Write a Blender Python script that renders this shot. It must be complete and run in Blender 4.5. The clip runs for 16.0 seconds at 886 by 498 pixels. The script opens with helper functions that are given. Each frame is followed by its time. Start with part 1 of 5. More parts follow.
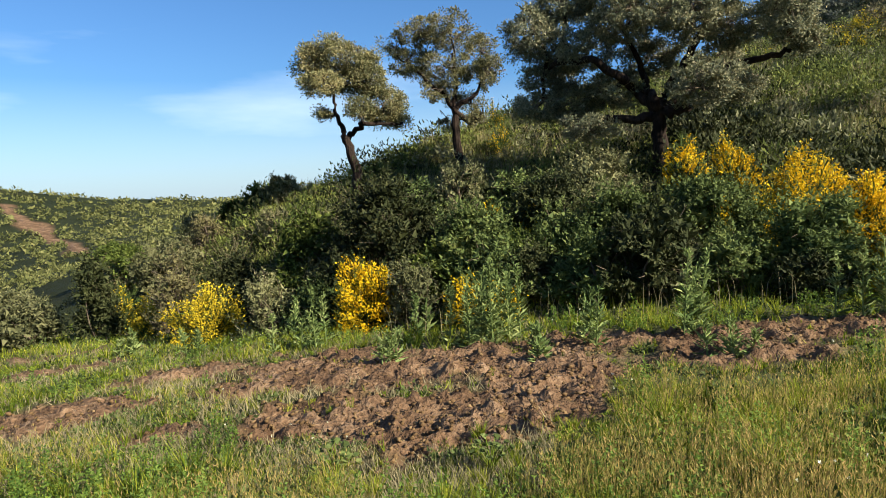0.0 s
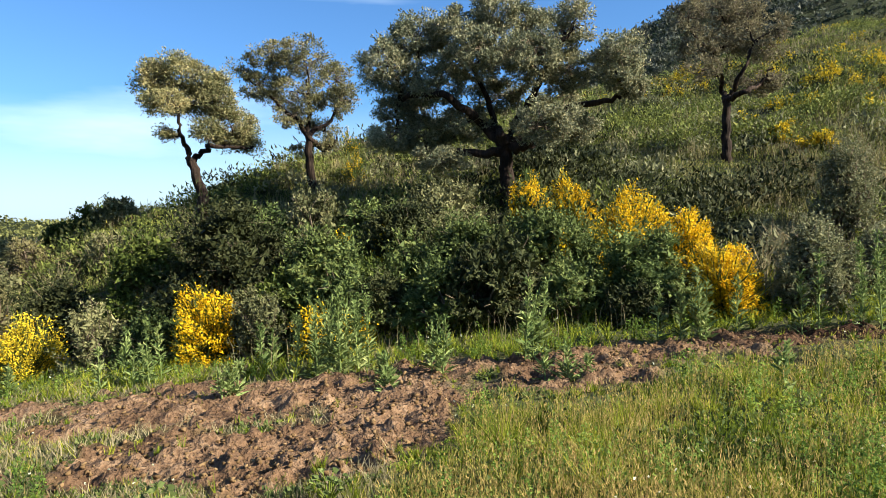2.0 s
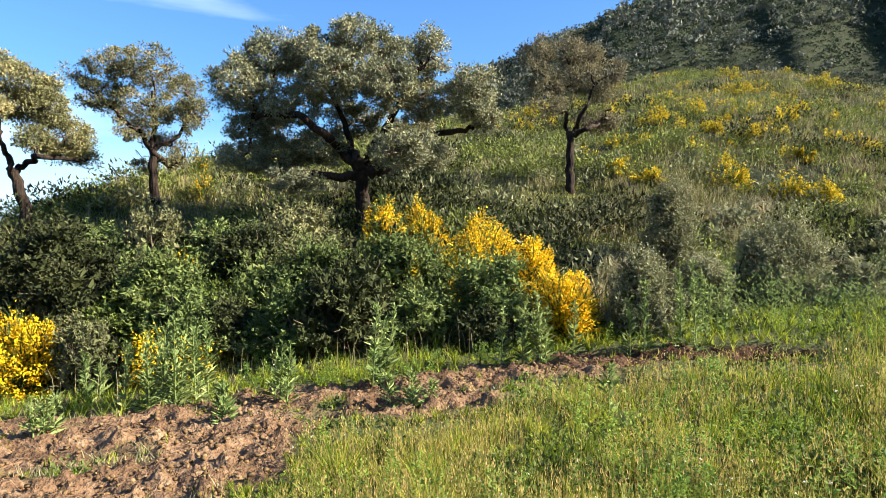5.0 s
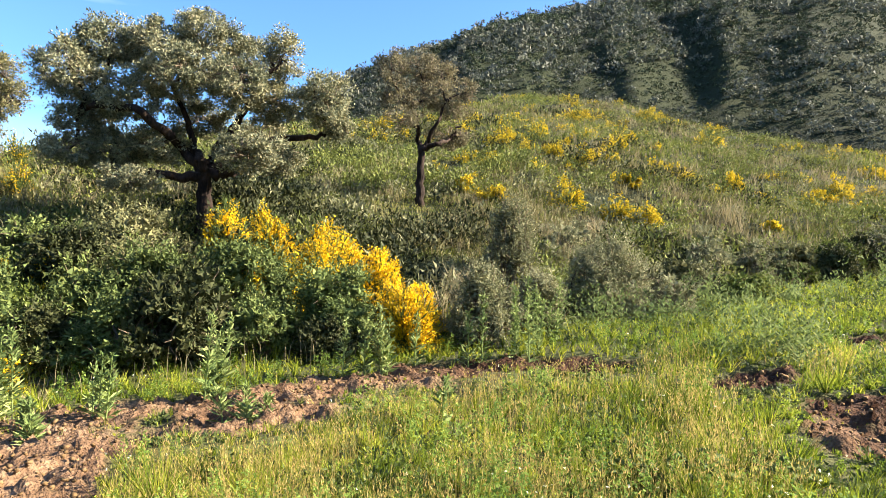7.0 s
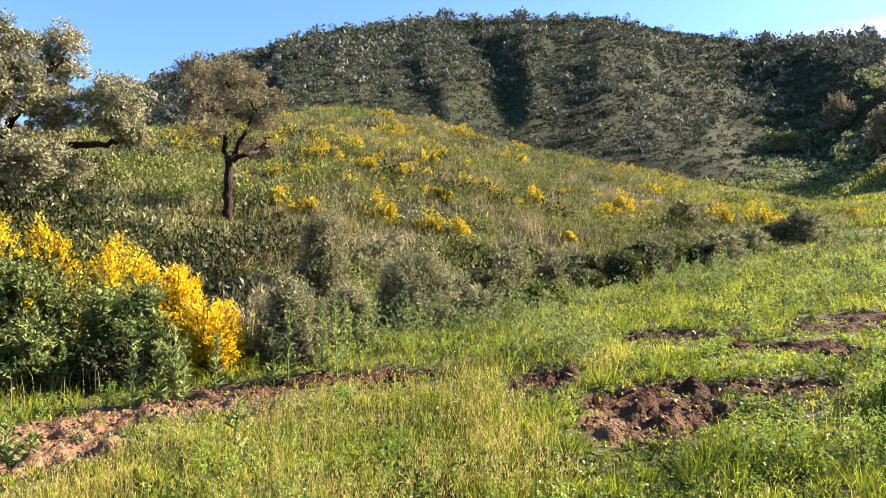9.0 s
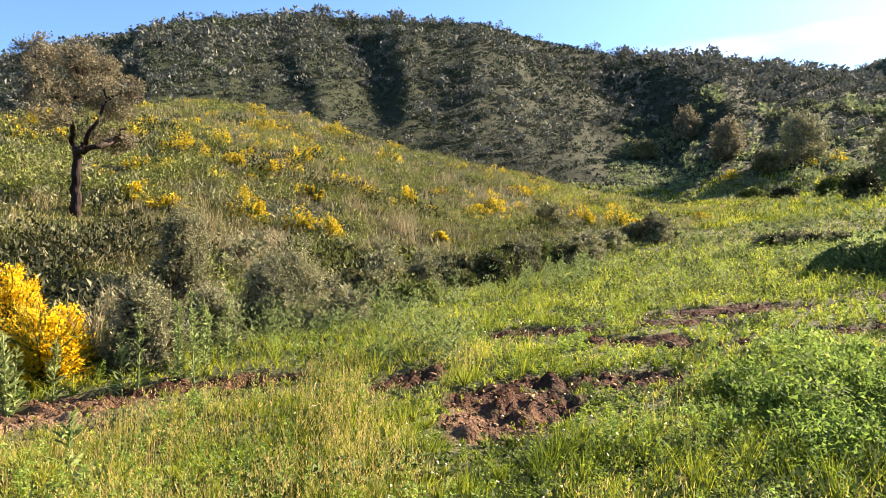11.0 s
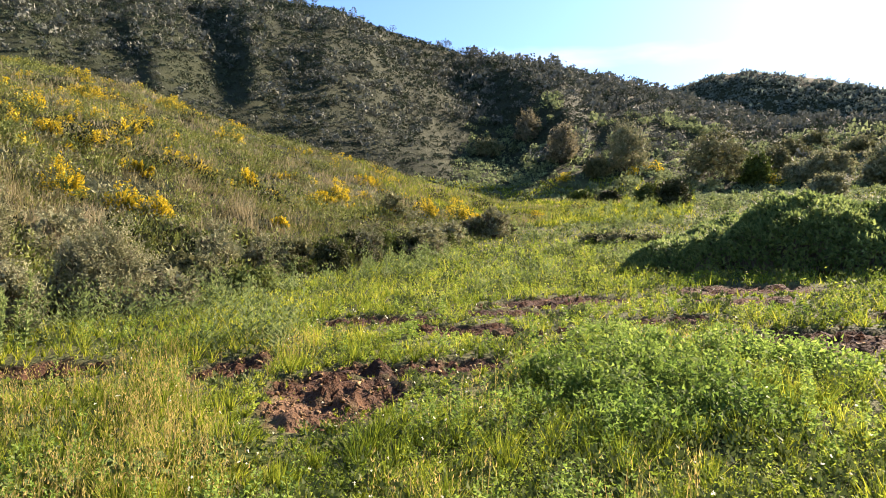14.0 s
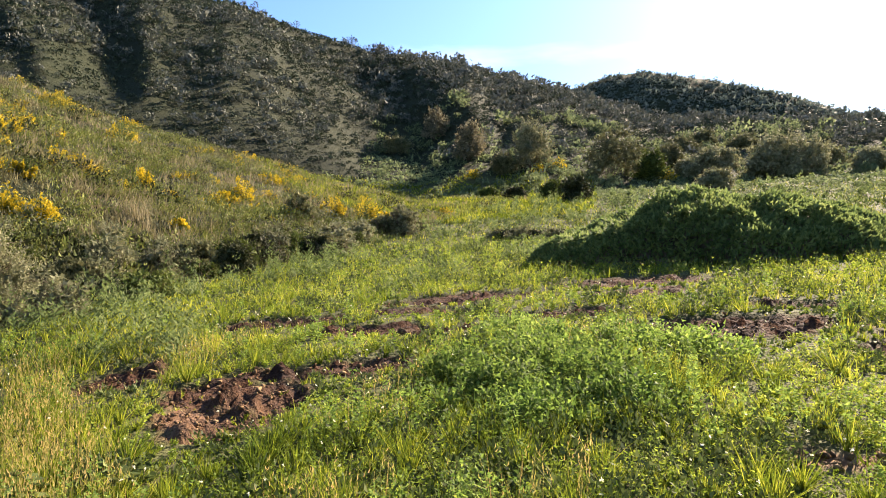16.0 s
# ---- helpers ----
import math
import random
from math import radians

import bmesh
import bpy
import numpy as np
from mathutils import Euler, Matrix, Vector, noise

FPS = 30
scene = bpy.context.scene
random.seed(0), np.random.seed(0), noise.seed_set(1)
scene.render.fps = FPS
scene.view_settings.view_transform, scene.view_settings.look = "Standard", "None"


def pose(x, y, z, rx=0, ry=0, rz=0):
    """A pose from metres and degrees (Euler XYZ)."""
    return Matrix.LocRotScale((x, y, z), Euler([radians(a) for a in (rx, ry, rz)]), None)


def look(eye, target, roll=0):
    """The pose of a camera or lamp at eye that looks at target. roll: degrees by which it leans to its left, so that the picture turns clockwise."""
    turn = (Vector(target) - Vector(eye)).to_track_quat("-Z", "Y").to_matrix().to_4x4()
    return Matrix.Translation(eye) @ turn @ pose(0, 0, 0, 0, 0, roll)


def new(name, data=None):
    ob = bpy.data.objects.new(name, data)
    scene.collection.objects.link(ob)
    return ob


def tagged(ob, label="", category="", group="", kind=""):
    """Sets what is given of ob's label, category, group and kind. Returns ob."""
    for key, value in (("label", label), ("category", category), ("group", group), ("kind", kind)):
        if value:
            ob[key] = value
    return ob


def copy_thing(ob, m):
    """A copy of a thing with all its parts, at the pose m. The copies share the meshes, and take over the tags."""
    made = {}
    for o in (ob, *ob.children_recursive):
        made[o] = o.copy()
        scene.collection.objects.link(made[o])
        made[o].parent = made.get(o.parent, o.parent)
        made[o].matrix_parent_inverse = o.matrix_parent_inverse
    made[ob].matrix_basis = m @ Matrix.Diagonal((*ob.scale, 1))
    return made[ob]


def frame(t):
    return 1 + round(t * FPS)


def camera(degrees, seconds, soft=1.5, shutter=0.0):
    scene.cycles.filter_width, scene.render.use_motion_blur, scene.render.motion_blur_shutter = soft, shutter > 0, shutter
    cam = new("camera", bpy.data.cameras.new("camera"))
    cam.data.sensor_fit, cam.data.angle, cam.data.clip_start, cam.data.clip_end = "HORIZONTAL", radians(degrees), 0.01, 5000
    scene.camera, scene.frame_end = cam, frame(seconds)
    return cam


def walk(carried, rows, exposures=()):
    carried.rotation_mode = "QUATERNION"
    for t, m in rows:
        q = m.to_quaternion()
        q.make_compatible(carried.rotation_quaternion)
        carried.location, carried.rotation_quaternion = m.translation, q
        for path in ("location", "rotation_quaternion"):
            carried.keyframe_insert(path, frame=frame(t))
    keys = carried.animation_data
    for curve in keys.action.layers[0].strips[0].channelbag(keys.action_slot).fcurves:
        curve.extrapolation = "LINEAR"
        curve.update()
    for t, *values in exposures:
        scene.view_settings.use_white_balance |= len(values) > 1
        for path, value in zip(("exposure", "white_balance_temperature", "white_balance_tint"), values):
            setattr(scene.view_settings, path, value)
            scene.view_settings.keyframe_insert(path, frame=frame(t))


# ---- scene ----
cam = camera(66.5, 16.0, soft=0.6)


def aim(x, y, z, yaw, pitch, roll):
    return pose(x, y, z, 90 + pitch, 0, yaw) @ pose(0, 0, 0, 0, 0, roll)


# seconds, place, yaw to the left, pitch up, roll
PATH = [
    (0.0, 0.000, 0.000, 1.592, 0.79, -5.06, -2.54),
    (0.5, 0.021, 0.042, 1.561, -2.74, -4.57, -1.92),
    (1.0, 0.044, 0.051, 1.566, -5.51, -4.16, -1.38),
    (1.5, 0.074, 0.042, 1.572, -8.51, -3.85, -1.32),
    (2.0, 0.105, 0.026, 1.584, -11.46, -3.02, -1.16),
    (2.5, 0.124, 0.019, 1.604, -13.93, -2.45, -0.38),
    (3.0, 0.139, 0.010, 1.599, -15.65, -2.37, -0.12),
    (3.2, 0.146, 0.015, 1.591, -16.23, -2.36, -0.18),
    (5.5, 0.285, 0.017, 1.621, -25.78, -0.67, 0.60),
    (6.0, 0.300, -0.014, 1.640, -28.64, -0.43, 1.16),
    (6.5, 0.315, -0.039, 1.642, -32.16, -0.30, 1.48),
    (7.0, 0.334, -0.049, 1.651, -35.81, -0.16, 2.16),
    (7.5, 0.388, -0.075, 1.646, -41.36, 0.57, 2.31),
    (8.0, 0.425, -0.106, 1.644, -46.19, 1.15, 2.67),
    (8.5, 0.468, -0.138, 1.659, -49.16, 1.45, 2.26),
    (9.0, 0.540, -0.182, 1.665, -50.83, 1.32, 0.96),
    (9.5, 0.586, -0.204, 1.674, -55.28, 1.76, 1.45),
    (9.7, 0.595, -0.212, 1.670, -56.45, 1.88, 1.35),
    (11.8, 0.749, -0.253, 1.660, -64.31, 1.28, 1.33),
    (12.0, 0.750, -0.257, 1.640, -65.30, 1.35, 1.61),
    (12.5, 0.767, -0.291, 1.636, -68.45, 1.49, 2.30),
    (13.0, 0.814, -0.322, 1.634, -71.18, 1.20, 1.18),
    (13.5, 0.828, -0.349, 1.631, -73.46, 0.95, 1.83),
    (14.0, 0.816, -0.351, 1.629, -74.33, 1.04, 2.64),
    (14.5, 0.849, -0.350, 1.625, -75.53, 0.70, 1.92),
    (15.0, 0.863, -0.394, 1.625, -77.23, 0.63, 1.90),
    (15.5, 0.862, -0.411, 1.633, -79.32, 1.05, 1.47),
    (16.0, 0.864, -0.438, 1.639, -81.85, 1.11, 1.19),
]
EXPOSURES = [(0.0, 1.24, 6350, 9), (3.0, 1.83, 6250, 9), (5.5, 2.12, 6400, 11), (7.0, 2.42, 6600, 14), (9.5, 2.44, 7050, 21), (12.5, 2.34, 7100, 23), (16.0, 2.18, 7100, 22)]
walk(cam, [(row[0], aim(*row[1:])) for row in PATH], EXPOSURES)

# ---- sky and sun ----
SUN_BEARING, SUN_UP = 123.0, 31.0
world = bpy.data.worlds.new("sky")
scene.world = world
world.use_nodes = True
wn, wl = world.node_tree.nodes, world.node_tree.links
wn.clear()
sky = wn.new("ShaderNodeTexSky")
sky.sky_type, sky.sun_disc = "NISHITA", False
sky.sun_elevation, sky.sun_rotation = radians(SUN_UP), radians(SUN_BEARING)
sky.air_density, sky.dust_density, sky.ozone_density = 1.0, 1.1, 1.8
where = wn.new("ShaderNodeTexCoord")
stretch = wn.new("ShaderNodeMapping")
stretch.inputs["Scale"].default_value = (1.1, 1.1, 5.5)
wisp = wn.new("ShaderNodeTexNoise")
wisp.inputs["Scale"].default_value, wisp.inputs["Detail"].default_value, wisp.inputs["Roughness"].default_value = 1.6, 6, 0.5
wisp_ramp = wn.new("ShaderNodeValToRGB")
wisp_ramp.color_ramp.elements[0].position, wisp_ramp.color_ramp.elements[1].position = 0.545, 1.0
tint = wn.new("ShaderNodeMix")
tint.data_type, tint.blend_type = "RGBA", "MULTIPLY"
tint.inputs[0].default_value, tint.inputs[7].default_value = 1.0, (0.52, 0.83, 1.17, 1)
cloud = wn.new("ShaderNodeMix")
cloud.data_type = "RGBA"
cloud.inputs[7].default_value = (8.6, 9.8, 10.6, 1)
back = wn.new("ShaderNodeBackground")
back.inputs["Strength"].default_value = 0.056
world_out = wn.new("ShaderNodeOutputWorld")
wl.new(where.outputs["Generated"], stretch.inputs["Vector"])
wl.new(stretch.outputs["Vector"], wisp.inputs["Vector"])
wl.new(wisp.outputs["Fac"], wisp_ramp.inputs["Fac"])
split = wn.new("ShaderNodeSeparateXYZ")
haze = wn.new("ShaderNodeMapRange")
haze.inputs["From Min"].default_value, haze.inputs["From Max"].default_value = -0.02, 0.16
haze.inputs["To Min"].default_value, haze.inputs["To Max"].default_value = 0.5, 0.0
most = wn.new("ShaderNodeMath")
most.operation = "MAXIMUM"
wl.new(where.outputs["Generated"], split.inputs[0])
wl.new(split.outputs[2], haze.inputs["Value"])
wl.new(wisp_ramp.outputs["Color"], most.inputs[0])
wl.new(haze.outputs["Result"], most.inputs[1])
wl.new(most.outputs[0], cloud.inputs[0])
wl.new(sky.outputs["Color"], tint.inputs[6])
wl.new(tint.outputs[2], cloud.inputs[6])
wl.new(cloud.outputs[2], back.inputs["Color"])
wl.new(back.outputs["Background"], world_out.inputs["Surface"])

sun = new("sun", bpy.data.lights.new("sun", "SUN"))
sun.data.energy, sun.data.angle, sun.data.color = 5.0, radians(0.55), (1.0, 0.90, 0.72)
sb, su = radians(SUN_BEARING), radians(SUN_UP)
sun.matrix_world = look((0, 0, 60), (-math.sin(sb) * math.cos(su), -math.cos(sb) * math.cos(su), 60 - math.sin(su)))


# ---- materials ----
def nodes_of(name):
    m = bpy.data.materials.new(name)
    m.use_nodes = True
    n, l = m.node_tree.nodes, m.node_tree.links
    n.clear()
    return m, n, l, n.new("ShaderNodeOutputMaterial")


def ramp(n, stops):
    r = n.new("ShaderNodeValToRGB")
    e = r.color_ramp.elements
    while len(e) < len(stops):
        e.new(0.5)
    for slot, (at, colour) in zip(e, stops):
        slot.position, slot.color = at, (*colour, 1)
    return r


def leaf_material(name, stops, glow=0.35, rough=0.68, spread=0.52, sheen=0.10, patchy=(1.6, -0.55)):
    """Leaves: every leaf its own tint, light passing through."""
    m, n, l, out = nodes_of(name)
    geo, info = n.new("ShaderNodeNewGeometry"), n.new("ShaderNodeObjectInfo")
    patch = n.new("ShaderNodeTexNoise")
    patch.inputs["Scale"].default_value, patch.inputs["Detail"].default_value = 0.9, 3
    l.new(geo.outputs["Position"], patch.inputs["Vector"])
    mixer = n.new("ShaderNodeMath")
    mixer.operation = "MULTIPLY_ADD"
    mixer.inputs[1].default_value, mixer.inputs[2].default_value = patchy
    l.new(patch.outputs["Fac"], mixer.inputs[0])
    both = n.new("ShaderNodeMix")
    both.inputs[0].default_value = spread
    l.new(geo.outputs["Random Per Island"], both.inputs[2])
    l.new(mixer.outputs[0], both.inputs[3])
    r = ramp(n, stops)
    l.new(both.outputs[0], r.inputs["Fac"])
    tint = n.new("ShaderNodeHueSaturation")
    bright = n.new("ShaderNodeMapRange")
    bright.inputs["To Min"].default_value, bright.inputs["To Max"].default_value = 0.82, 1.18
    l.new(info.outputs["Random"], bright.inputs["Value"])
    l.new(bright.outputs["Result"], tint.inputs["Value"])
    l.new(r.outputs["Color"], tint.inputs["Color"])
    p = n.new("ShaderNodeBsdfPrincipled")
    p.inputs["Roughness"].default_value = rough
    p.inputs["Specular IOR Level"].default_value = sheen
    l.new(tint.outputs["Color"], p.inputs["Base Color"])
    t = n.new("ShaderNodeBsdfTranslucent")
    l.new(tint.outputs["Color"], t.inputs["Color"])
    mix = n.new("ShaderNodeMixShader")
    mix.inputs[0].default_value = glow
    l.new(p.outputs["BSDF"], mix.inputs[1])
    l.new(t.outputs["BSDF"], mix.inputs[2])
    l.new(mix.outputs["Shader"], out.inputs["Surface"])
    return m


def bark_material(name, dark, light):
    m, n, l, out = nodes_of(name)
    place = n.new("ShaderNodeTexCoord")
    squash = n.new("ShaderNodeMapping")
    squash.inputs["Scale"].default_value = (9, 9, 1.6)
    grain = n.new("ShaderNodeTexNoise")
    grain.inputs["Scale"].default_value, grain.inputs["Detail"].default_value = 1.6, 7
    big = n.new("ShaderNodeTexNoise")
    big.inputs["Scale"].default_value = 1.1
    l.new(place.outputs["Object"], squash.inputs["Vector"])
    l.new(squash.outputs["Vector"], grain.inputs["Vector"])
    l.new(place.outputs["Object"], big.inputs["Vector"])
    add = n.new("ShaderNodeMath")
    add.operation = "MULTIPLY"
    l.new(grain.outputs["Fac"], add.inputs[0])
    l.new(big.outputs["Fac"], add.inputs[1])
    r = ramp(n, [(0.15, dark), (0.42, light)])
    l.new(add.outputs[0], r.inputs["Fac"])
    p = n.new("ShaderNodeBsdfPrincipled")
    p.inputs["Roughness"].default_value, p.inputs["Specular IOR Level"].default_value = 0.9, 0.15
    bump = n.new("ShaderNodeBump")
    bump.inputs["Strength"].default_value, bump.inputs["Distance"].default_value = 0.9, 0.06
    l.new(grain.outputs["Fac"], bump.inputs["Height"])
    l.new(bump.outputs["Normal"], p.inputs["Normal"])
    l.new(r.outputs["Color"], p.inputs["Base Color"])
    l.new(p.outputs["BSDF"], out.inputs["Surface"])
    return m


def ground_material():
    """Turf and scrubland litter, darkened where plants would shade it, with red-brown dug soil where the attribute says
    so.
    """
    m, n, l, out = nodes_of("ground")
    geo = n.new("ShaderNodeNewGeometry")
    bare = n.new("ShaderNodeAttribute")
    bare.attribute_name = "soil"
    wild = n.new("ShaderNodeAttribute")
    wild.attribute_name = "scrub"
    noises = []
    for scale, detail in ((1.3, 5), (14.0, 6), (0.12, 5), (60.0, 4)):
        t = n.new("ShaderNodeTexNoise")
        t.inputs["Scale"].default_value, t.inputs["Detail"].default_value = scale, detail
        l.new(geo.outputs["Position"], t.inputs["Vector"])
        noises.append(t)
    # turf and heath tones include the shade between the plants
    turf = ramp(n, [(0.3, (0.040, 0.046, 0.014)), (0.55, (0.070, 0.076, 0.024)), (0.75, (0.088, 0.080, 0.034))])
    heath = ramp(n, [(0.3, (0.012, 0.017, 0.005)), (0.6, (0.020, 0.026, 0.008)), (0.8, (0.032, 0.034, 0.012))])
    dirt = ramp(n, [(0.36, (0.072, 0.040, 0.022)), (0.52, (0.168, 0.099, 0.055)), (0.66, (0.295, 0.192, 0.114))])
    l.new(noises[0].outputs["Fac"], turf.inputs["Fac"])
    l.new(noises[2].outputs["Fac"], heath.inputs["Fac"])
    blend = n.new("ShaderNodeMix")
    blend.inputs[0].default_value = 0.55
    l.new(noises[1].outputs["Fac"], blend.inputs[2])
    l.new(noises[0].outputs["Fac"], blend.inputs[3])
    l.new(blend.outputs[0], dirt.inputs["Fac"])
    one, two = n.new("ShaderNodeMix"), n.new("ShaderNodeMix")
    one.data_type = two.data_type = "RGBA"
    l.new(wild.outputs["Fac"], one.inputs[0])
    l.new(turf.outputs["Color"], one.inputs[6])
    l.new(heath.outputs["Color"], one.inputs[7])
    l.new(bare.outputs["Fac"], two.inputs[0])
    l.new(one.outputs[2], two.inputs[6])
    # backlit shade of the eastern soil, multiplied into the dirt colour
    east_shade = n.new("ShaderNodeAttribute")
    east_shade.attribute_name = "east_shade"
    shaded_dirt = n.new("ShaderNodeMix")
    shaded_dirt.data_type, shaded_dirt.blend_type = "RGBA", "MULTIPLY"
    shaded_dirt.inputs[7].default_value = (0.27, 0.20, 0.165, 1)
    l.new(east_shade.outputs["Fac"], shaded_dirt.inputs[0])
    l.new(dirt.outputs["Color"], shaded_dirt.inputs[6])
    l.new(shaded_dirt.outputs[2], two.inputs[7])
    p = n.new("ShaderNodeBsdfPrincipled")
    p.inputs["Roughness"].default_value = 0.95
    p.inputs["Specular IOR Level"].default_value = 0.15
    l.new(two.outputs[2], p.inputs["Base Color"])
    bump = n.new("ShaderNodeBump")
    bump.inputs["Strength"].default_value, bump.inputs["Distance"].default_value = 1.0, 0.10
    l.new(noises[1].outputs["Fac"], bump.inputs["Height"])
    fine = n.new("ShaderNodeBump")
    fine.inputs["Strength"].default_value, fine.inputs["Distance"].default_value = 0.6, 0.012
    l.new(noises[3].outputs["Fac"], fine.inputs["Height"])
    l.new(bump.outputs["Normal"], fine.inputs["Normal"])
    l.new(fine.outputs["Normal"], p.inputs["Normal"])
    l.new(p.outputs["BSDF"], out.inputs["Surface"])
    return m


def clod_material():
    m, n, l, out = nodes_of("soil_clod")
    geo = n.new("ShaderNodeNewGeometry")
    t = n.new("ShaderNodeTexNoise")
    t.inputs["Scale"].default_value, t.inputs["Detail"].default_value = 22, 6
    l.new(geo.outputs["Position"], t.inputs["Vector"])
    add = n.new("ShaderNodeMix")
    add.inputs[0].default_value = 0.5
    l.new(t.outputs["Fac"], add.inputs[2])
    l.new(geo.outputs["Random Per Island"], add.inputs[3])
    r = ramp(n, [(0.2, (0.080, 0.048, 0.022)), (0.55, (0.150, 0.092, 0.042)), (0.85, (0.24, 0.160, 0.080))])
    l.new(add.outputs[0], r.inputs["Fac"])
    p = n.new("ShaderNodeBsdfPrincipled")
    p.inputs["Roughness"].default_value = 0.95
    p.inputs["Specular IOR Level"].default_value = 0.15
    bump = n.new("ShaderNodeBump")
    bump.inputs["Strength"].default_value, bump.inputs["Distance"].default_value = 0.8, 0.02
    l.new(t.outputs["Fac"], bump.inputs["Height"])
    l.new(bump.outputs["Normal"], p.inputs["Normal"])
    l.new(r.outputs["Color"], p.inputs["Base Color"])
    l.new(p.outputs["BSDF"], out.inputs["Surface"])
    return m


GROUND, CLOD = ground_material(), clod_material()
OAK_BARK = bark_material("oak_bark", (0.012, 0.008, 0.006), (0.056, 0.037, 0.027))
PALE_BARK = bark_material("pale_bark", (0.05, 0.04, 0.032), (0.24, 0.17, 0.13))
TWIG = bark_material("twig", (0.06, 0.046, 0.032), (0.25, 0.195, 0.135))
OAK_LEAF = leaf_material("oak_leaf", [(0.15, (0.101, 0.116, 0.071)), (0.5, (0.253, 0.248, 0.142)), (0.85, (0.523, 0.445, 0.250))], 0.2)
GOLD_OAK_LEAF = leaf_material("young_oak_leaf", [(0.15, (0.108, 0.114, 0.053)), (0.5, (0.256, 0.235, 0.109)), (0.85, (0.510, 0.411, 0.200))], 0.3)
BARE_OAK_LEAF = leaf_material("sparse_oak_leaf", [(0.15, (0.101, 0.091, 0.053)), (0.5, (0.226, 0.197, 0.116)), (0.85, (0.362, 0.344, 0.183))], 0.3)
DARK_LEAF = leaf_material("dark_shrub_leaf", [(0.15, (0.021, 0.027, 0.010)), (0.5, (0.048, 0.055, 0.020)), (0.85, (0.098, 0.100, 0.041))], 0.12)
GREEN_LEAF = leaf_material("green_shrub_leaf", [(0.15, (0.035, 0.050, 0.009)), (0.5, (0.095, 0.126, 0.025)), (0.85, (0.206, 0.218, 0.046))], 0.2)
BRAMBLE_LEAF = leaf_material("bramble_leaf", [(0.15, (0.045, 0.067, 0.020)), (0.5, (0.120, 0.156, 0.046)), (0.85, (0.261, 0.275, 0.089))], 0.2)
GREY_LEAF = leaf_material("grey_shrub_leaf", [(0.15, (0.071, 0.078, 0.034)), (0.5, (0.168, 0.166, 0.074)), (0.85, (0.303, 0.283, 0.143))], 0.18)
BROOM_STEM = leaf_material("broom_stem", [(0.15, (0.036, 0.057, 0.016)), (0.5, (0.081, 0.114, 0.029)), (0.85, (0.161, 0.186, 0.047))], 0.25)
BLOSSOM = leaf_material("broom_blossom", [(0.15, (0.66, 0.38, 0.006)), (0.5, (0.80, 0.55, 0.012)), (0.85, (0.88, 0.68, 0.04))], 0.3)
DULL_BLOSSOM = leaf_material("pale_broom_blossom", [(0.15, (0.36, 0.27, 0.015)), (0.5, (0.60, 0.45, 0.025)), (0.85, (0.74, 0.58, 0.06))], 0.3)
THISTLE_LEAF = leaf_material("thistle_leaf", [(0.15, (0.092, 0.137, 0.040)), (0.5, (0.210, 0.265, 0.088)), (0.85, (0.444, 0.459, 0.183))], 0.3)
GRASS = leaf_material("meadow_grass", [(0.12, (0.050, 0.081, 0.007)), (0.42, (0.169, 0.217, 0.019)), (0.66, (0.405, 0.413, 0.045)), (0.9, (0.586, 0.489, 0.093))], 0.45, spread=0.5, patchy=(2.0, -0.68))
DRY_GRASS = leaf_material("dry_grass_stalk", [(0.12, (0.20, 0.20, 0.045)), (0.45, (0.38, 0.31, 0.095)), (0.8, (0.50, 0.33, 0.13))], 0.45, spread=0.3)
WEED = leaf_material("meadow_weed_leaf", [(0.15, (0.068, 0.108, 0.014)), (0.5, (0.178, 0.237, 0.028)), (0.85, (0.393, 0.415, 0.064))], 0.42, spread=0.5, patchy=(2.0, -0.68))
BLUE_WEED = leaf_material("tall_weed_leaf", [(0.15, (0.068, 0.103, 0.032)), (0.5, (0.153, 0.200, 0.065)), (0.85, (0.292, 0.310, 0.115))], 0.45)
LUSH_LEAF = leaf_material("lush_weed_leaf", [(0.15, (0.072, 0.127, 0.024)), (0.5, (0.179, 0.260, 0.048)), (0.85, (0.356, 0.432, 0.102))], 0.5)
SLOPE_LEAF = leaf_material("slope_shrub_leaf", [(0.15, (0.057, 0.075, 0.019)), (0.5, (0.154, 0.178, 0.042)), (0.85, (0.308, 0.298, 0.080))], 0.2)
PETAL = leaf_material("small_white_petal", [(0.2, (0.700, 0.680, 0.450)), (0.8, (0.800, 0.800, 0.740))], 0.35)
HEATH = leaf_material("heath_stem", [(0.1, (0.050, 0.073, 0.015)), (0.4, (0.142, 0.170, 0.034)), (0.7, (0.283, 0.267, 0.060)), (0.95, (0.469, 0.329, 0.113))], 0.3)
STRAW = leaf_material("straw_stem", [(0.1, (0.156, 0.138, 0.072)), (0.5, (0.300, 0.252, 0.144)), (0.9, (0.432, 0.360, 0.216))], 0.3)
DEAD_HEATH = leaf_material("dead_heath_stem", [(0.1, (0.102, 0.093, 0.041)), (0.5, (0.190, 0.167, 0.073)), (0.9, (0.292, 0.278, 0.116))], 0.15)
# grey-green scrub with distance haze put into the colour as extra blue
HAZED_FAR_LEAF = leaf_material("hazed_far_scrub_leaf", [(0.15, (0.031, 0.044, 0.025)), (0.5, (0.060, 0.077, 0.043)), (0.85, (0.103, 0.118, 0.068))], 0.1, sheen=0.03)
WEST_SCRUB = leaf_material("western_scrub", [(0.15, (0.068, 0.078, 0.027)), (0.5, (0.173, 0.177, 0.062)), (0.85, (0.315, 0.283, 0.116))], 0.25, sheen=0.03)
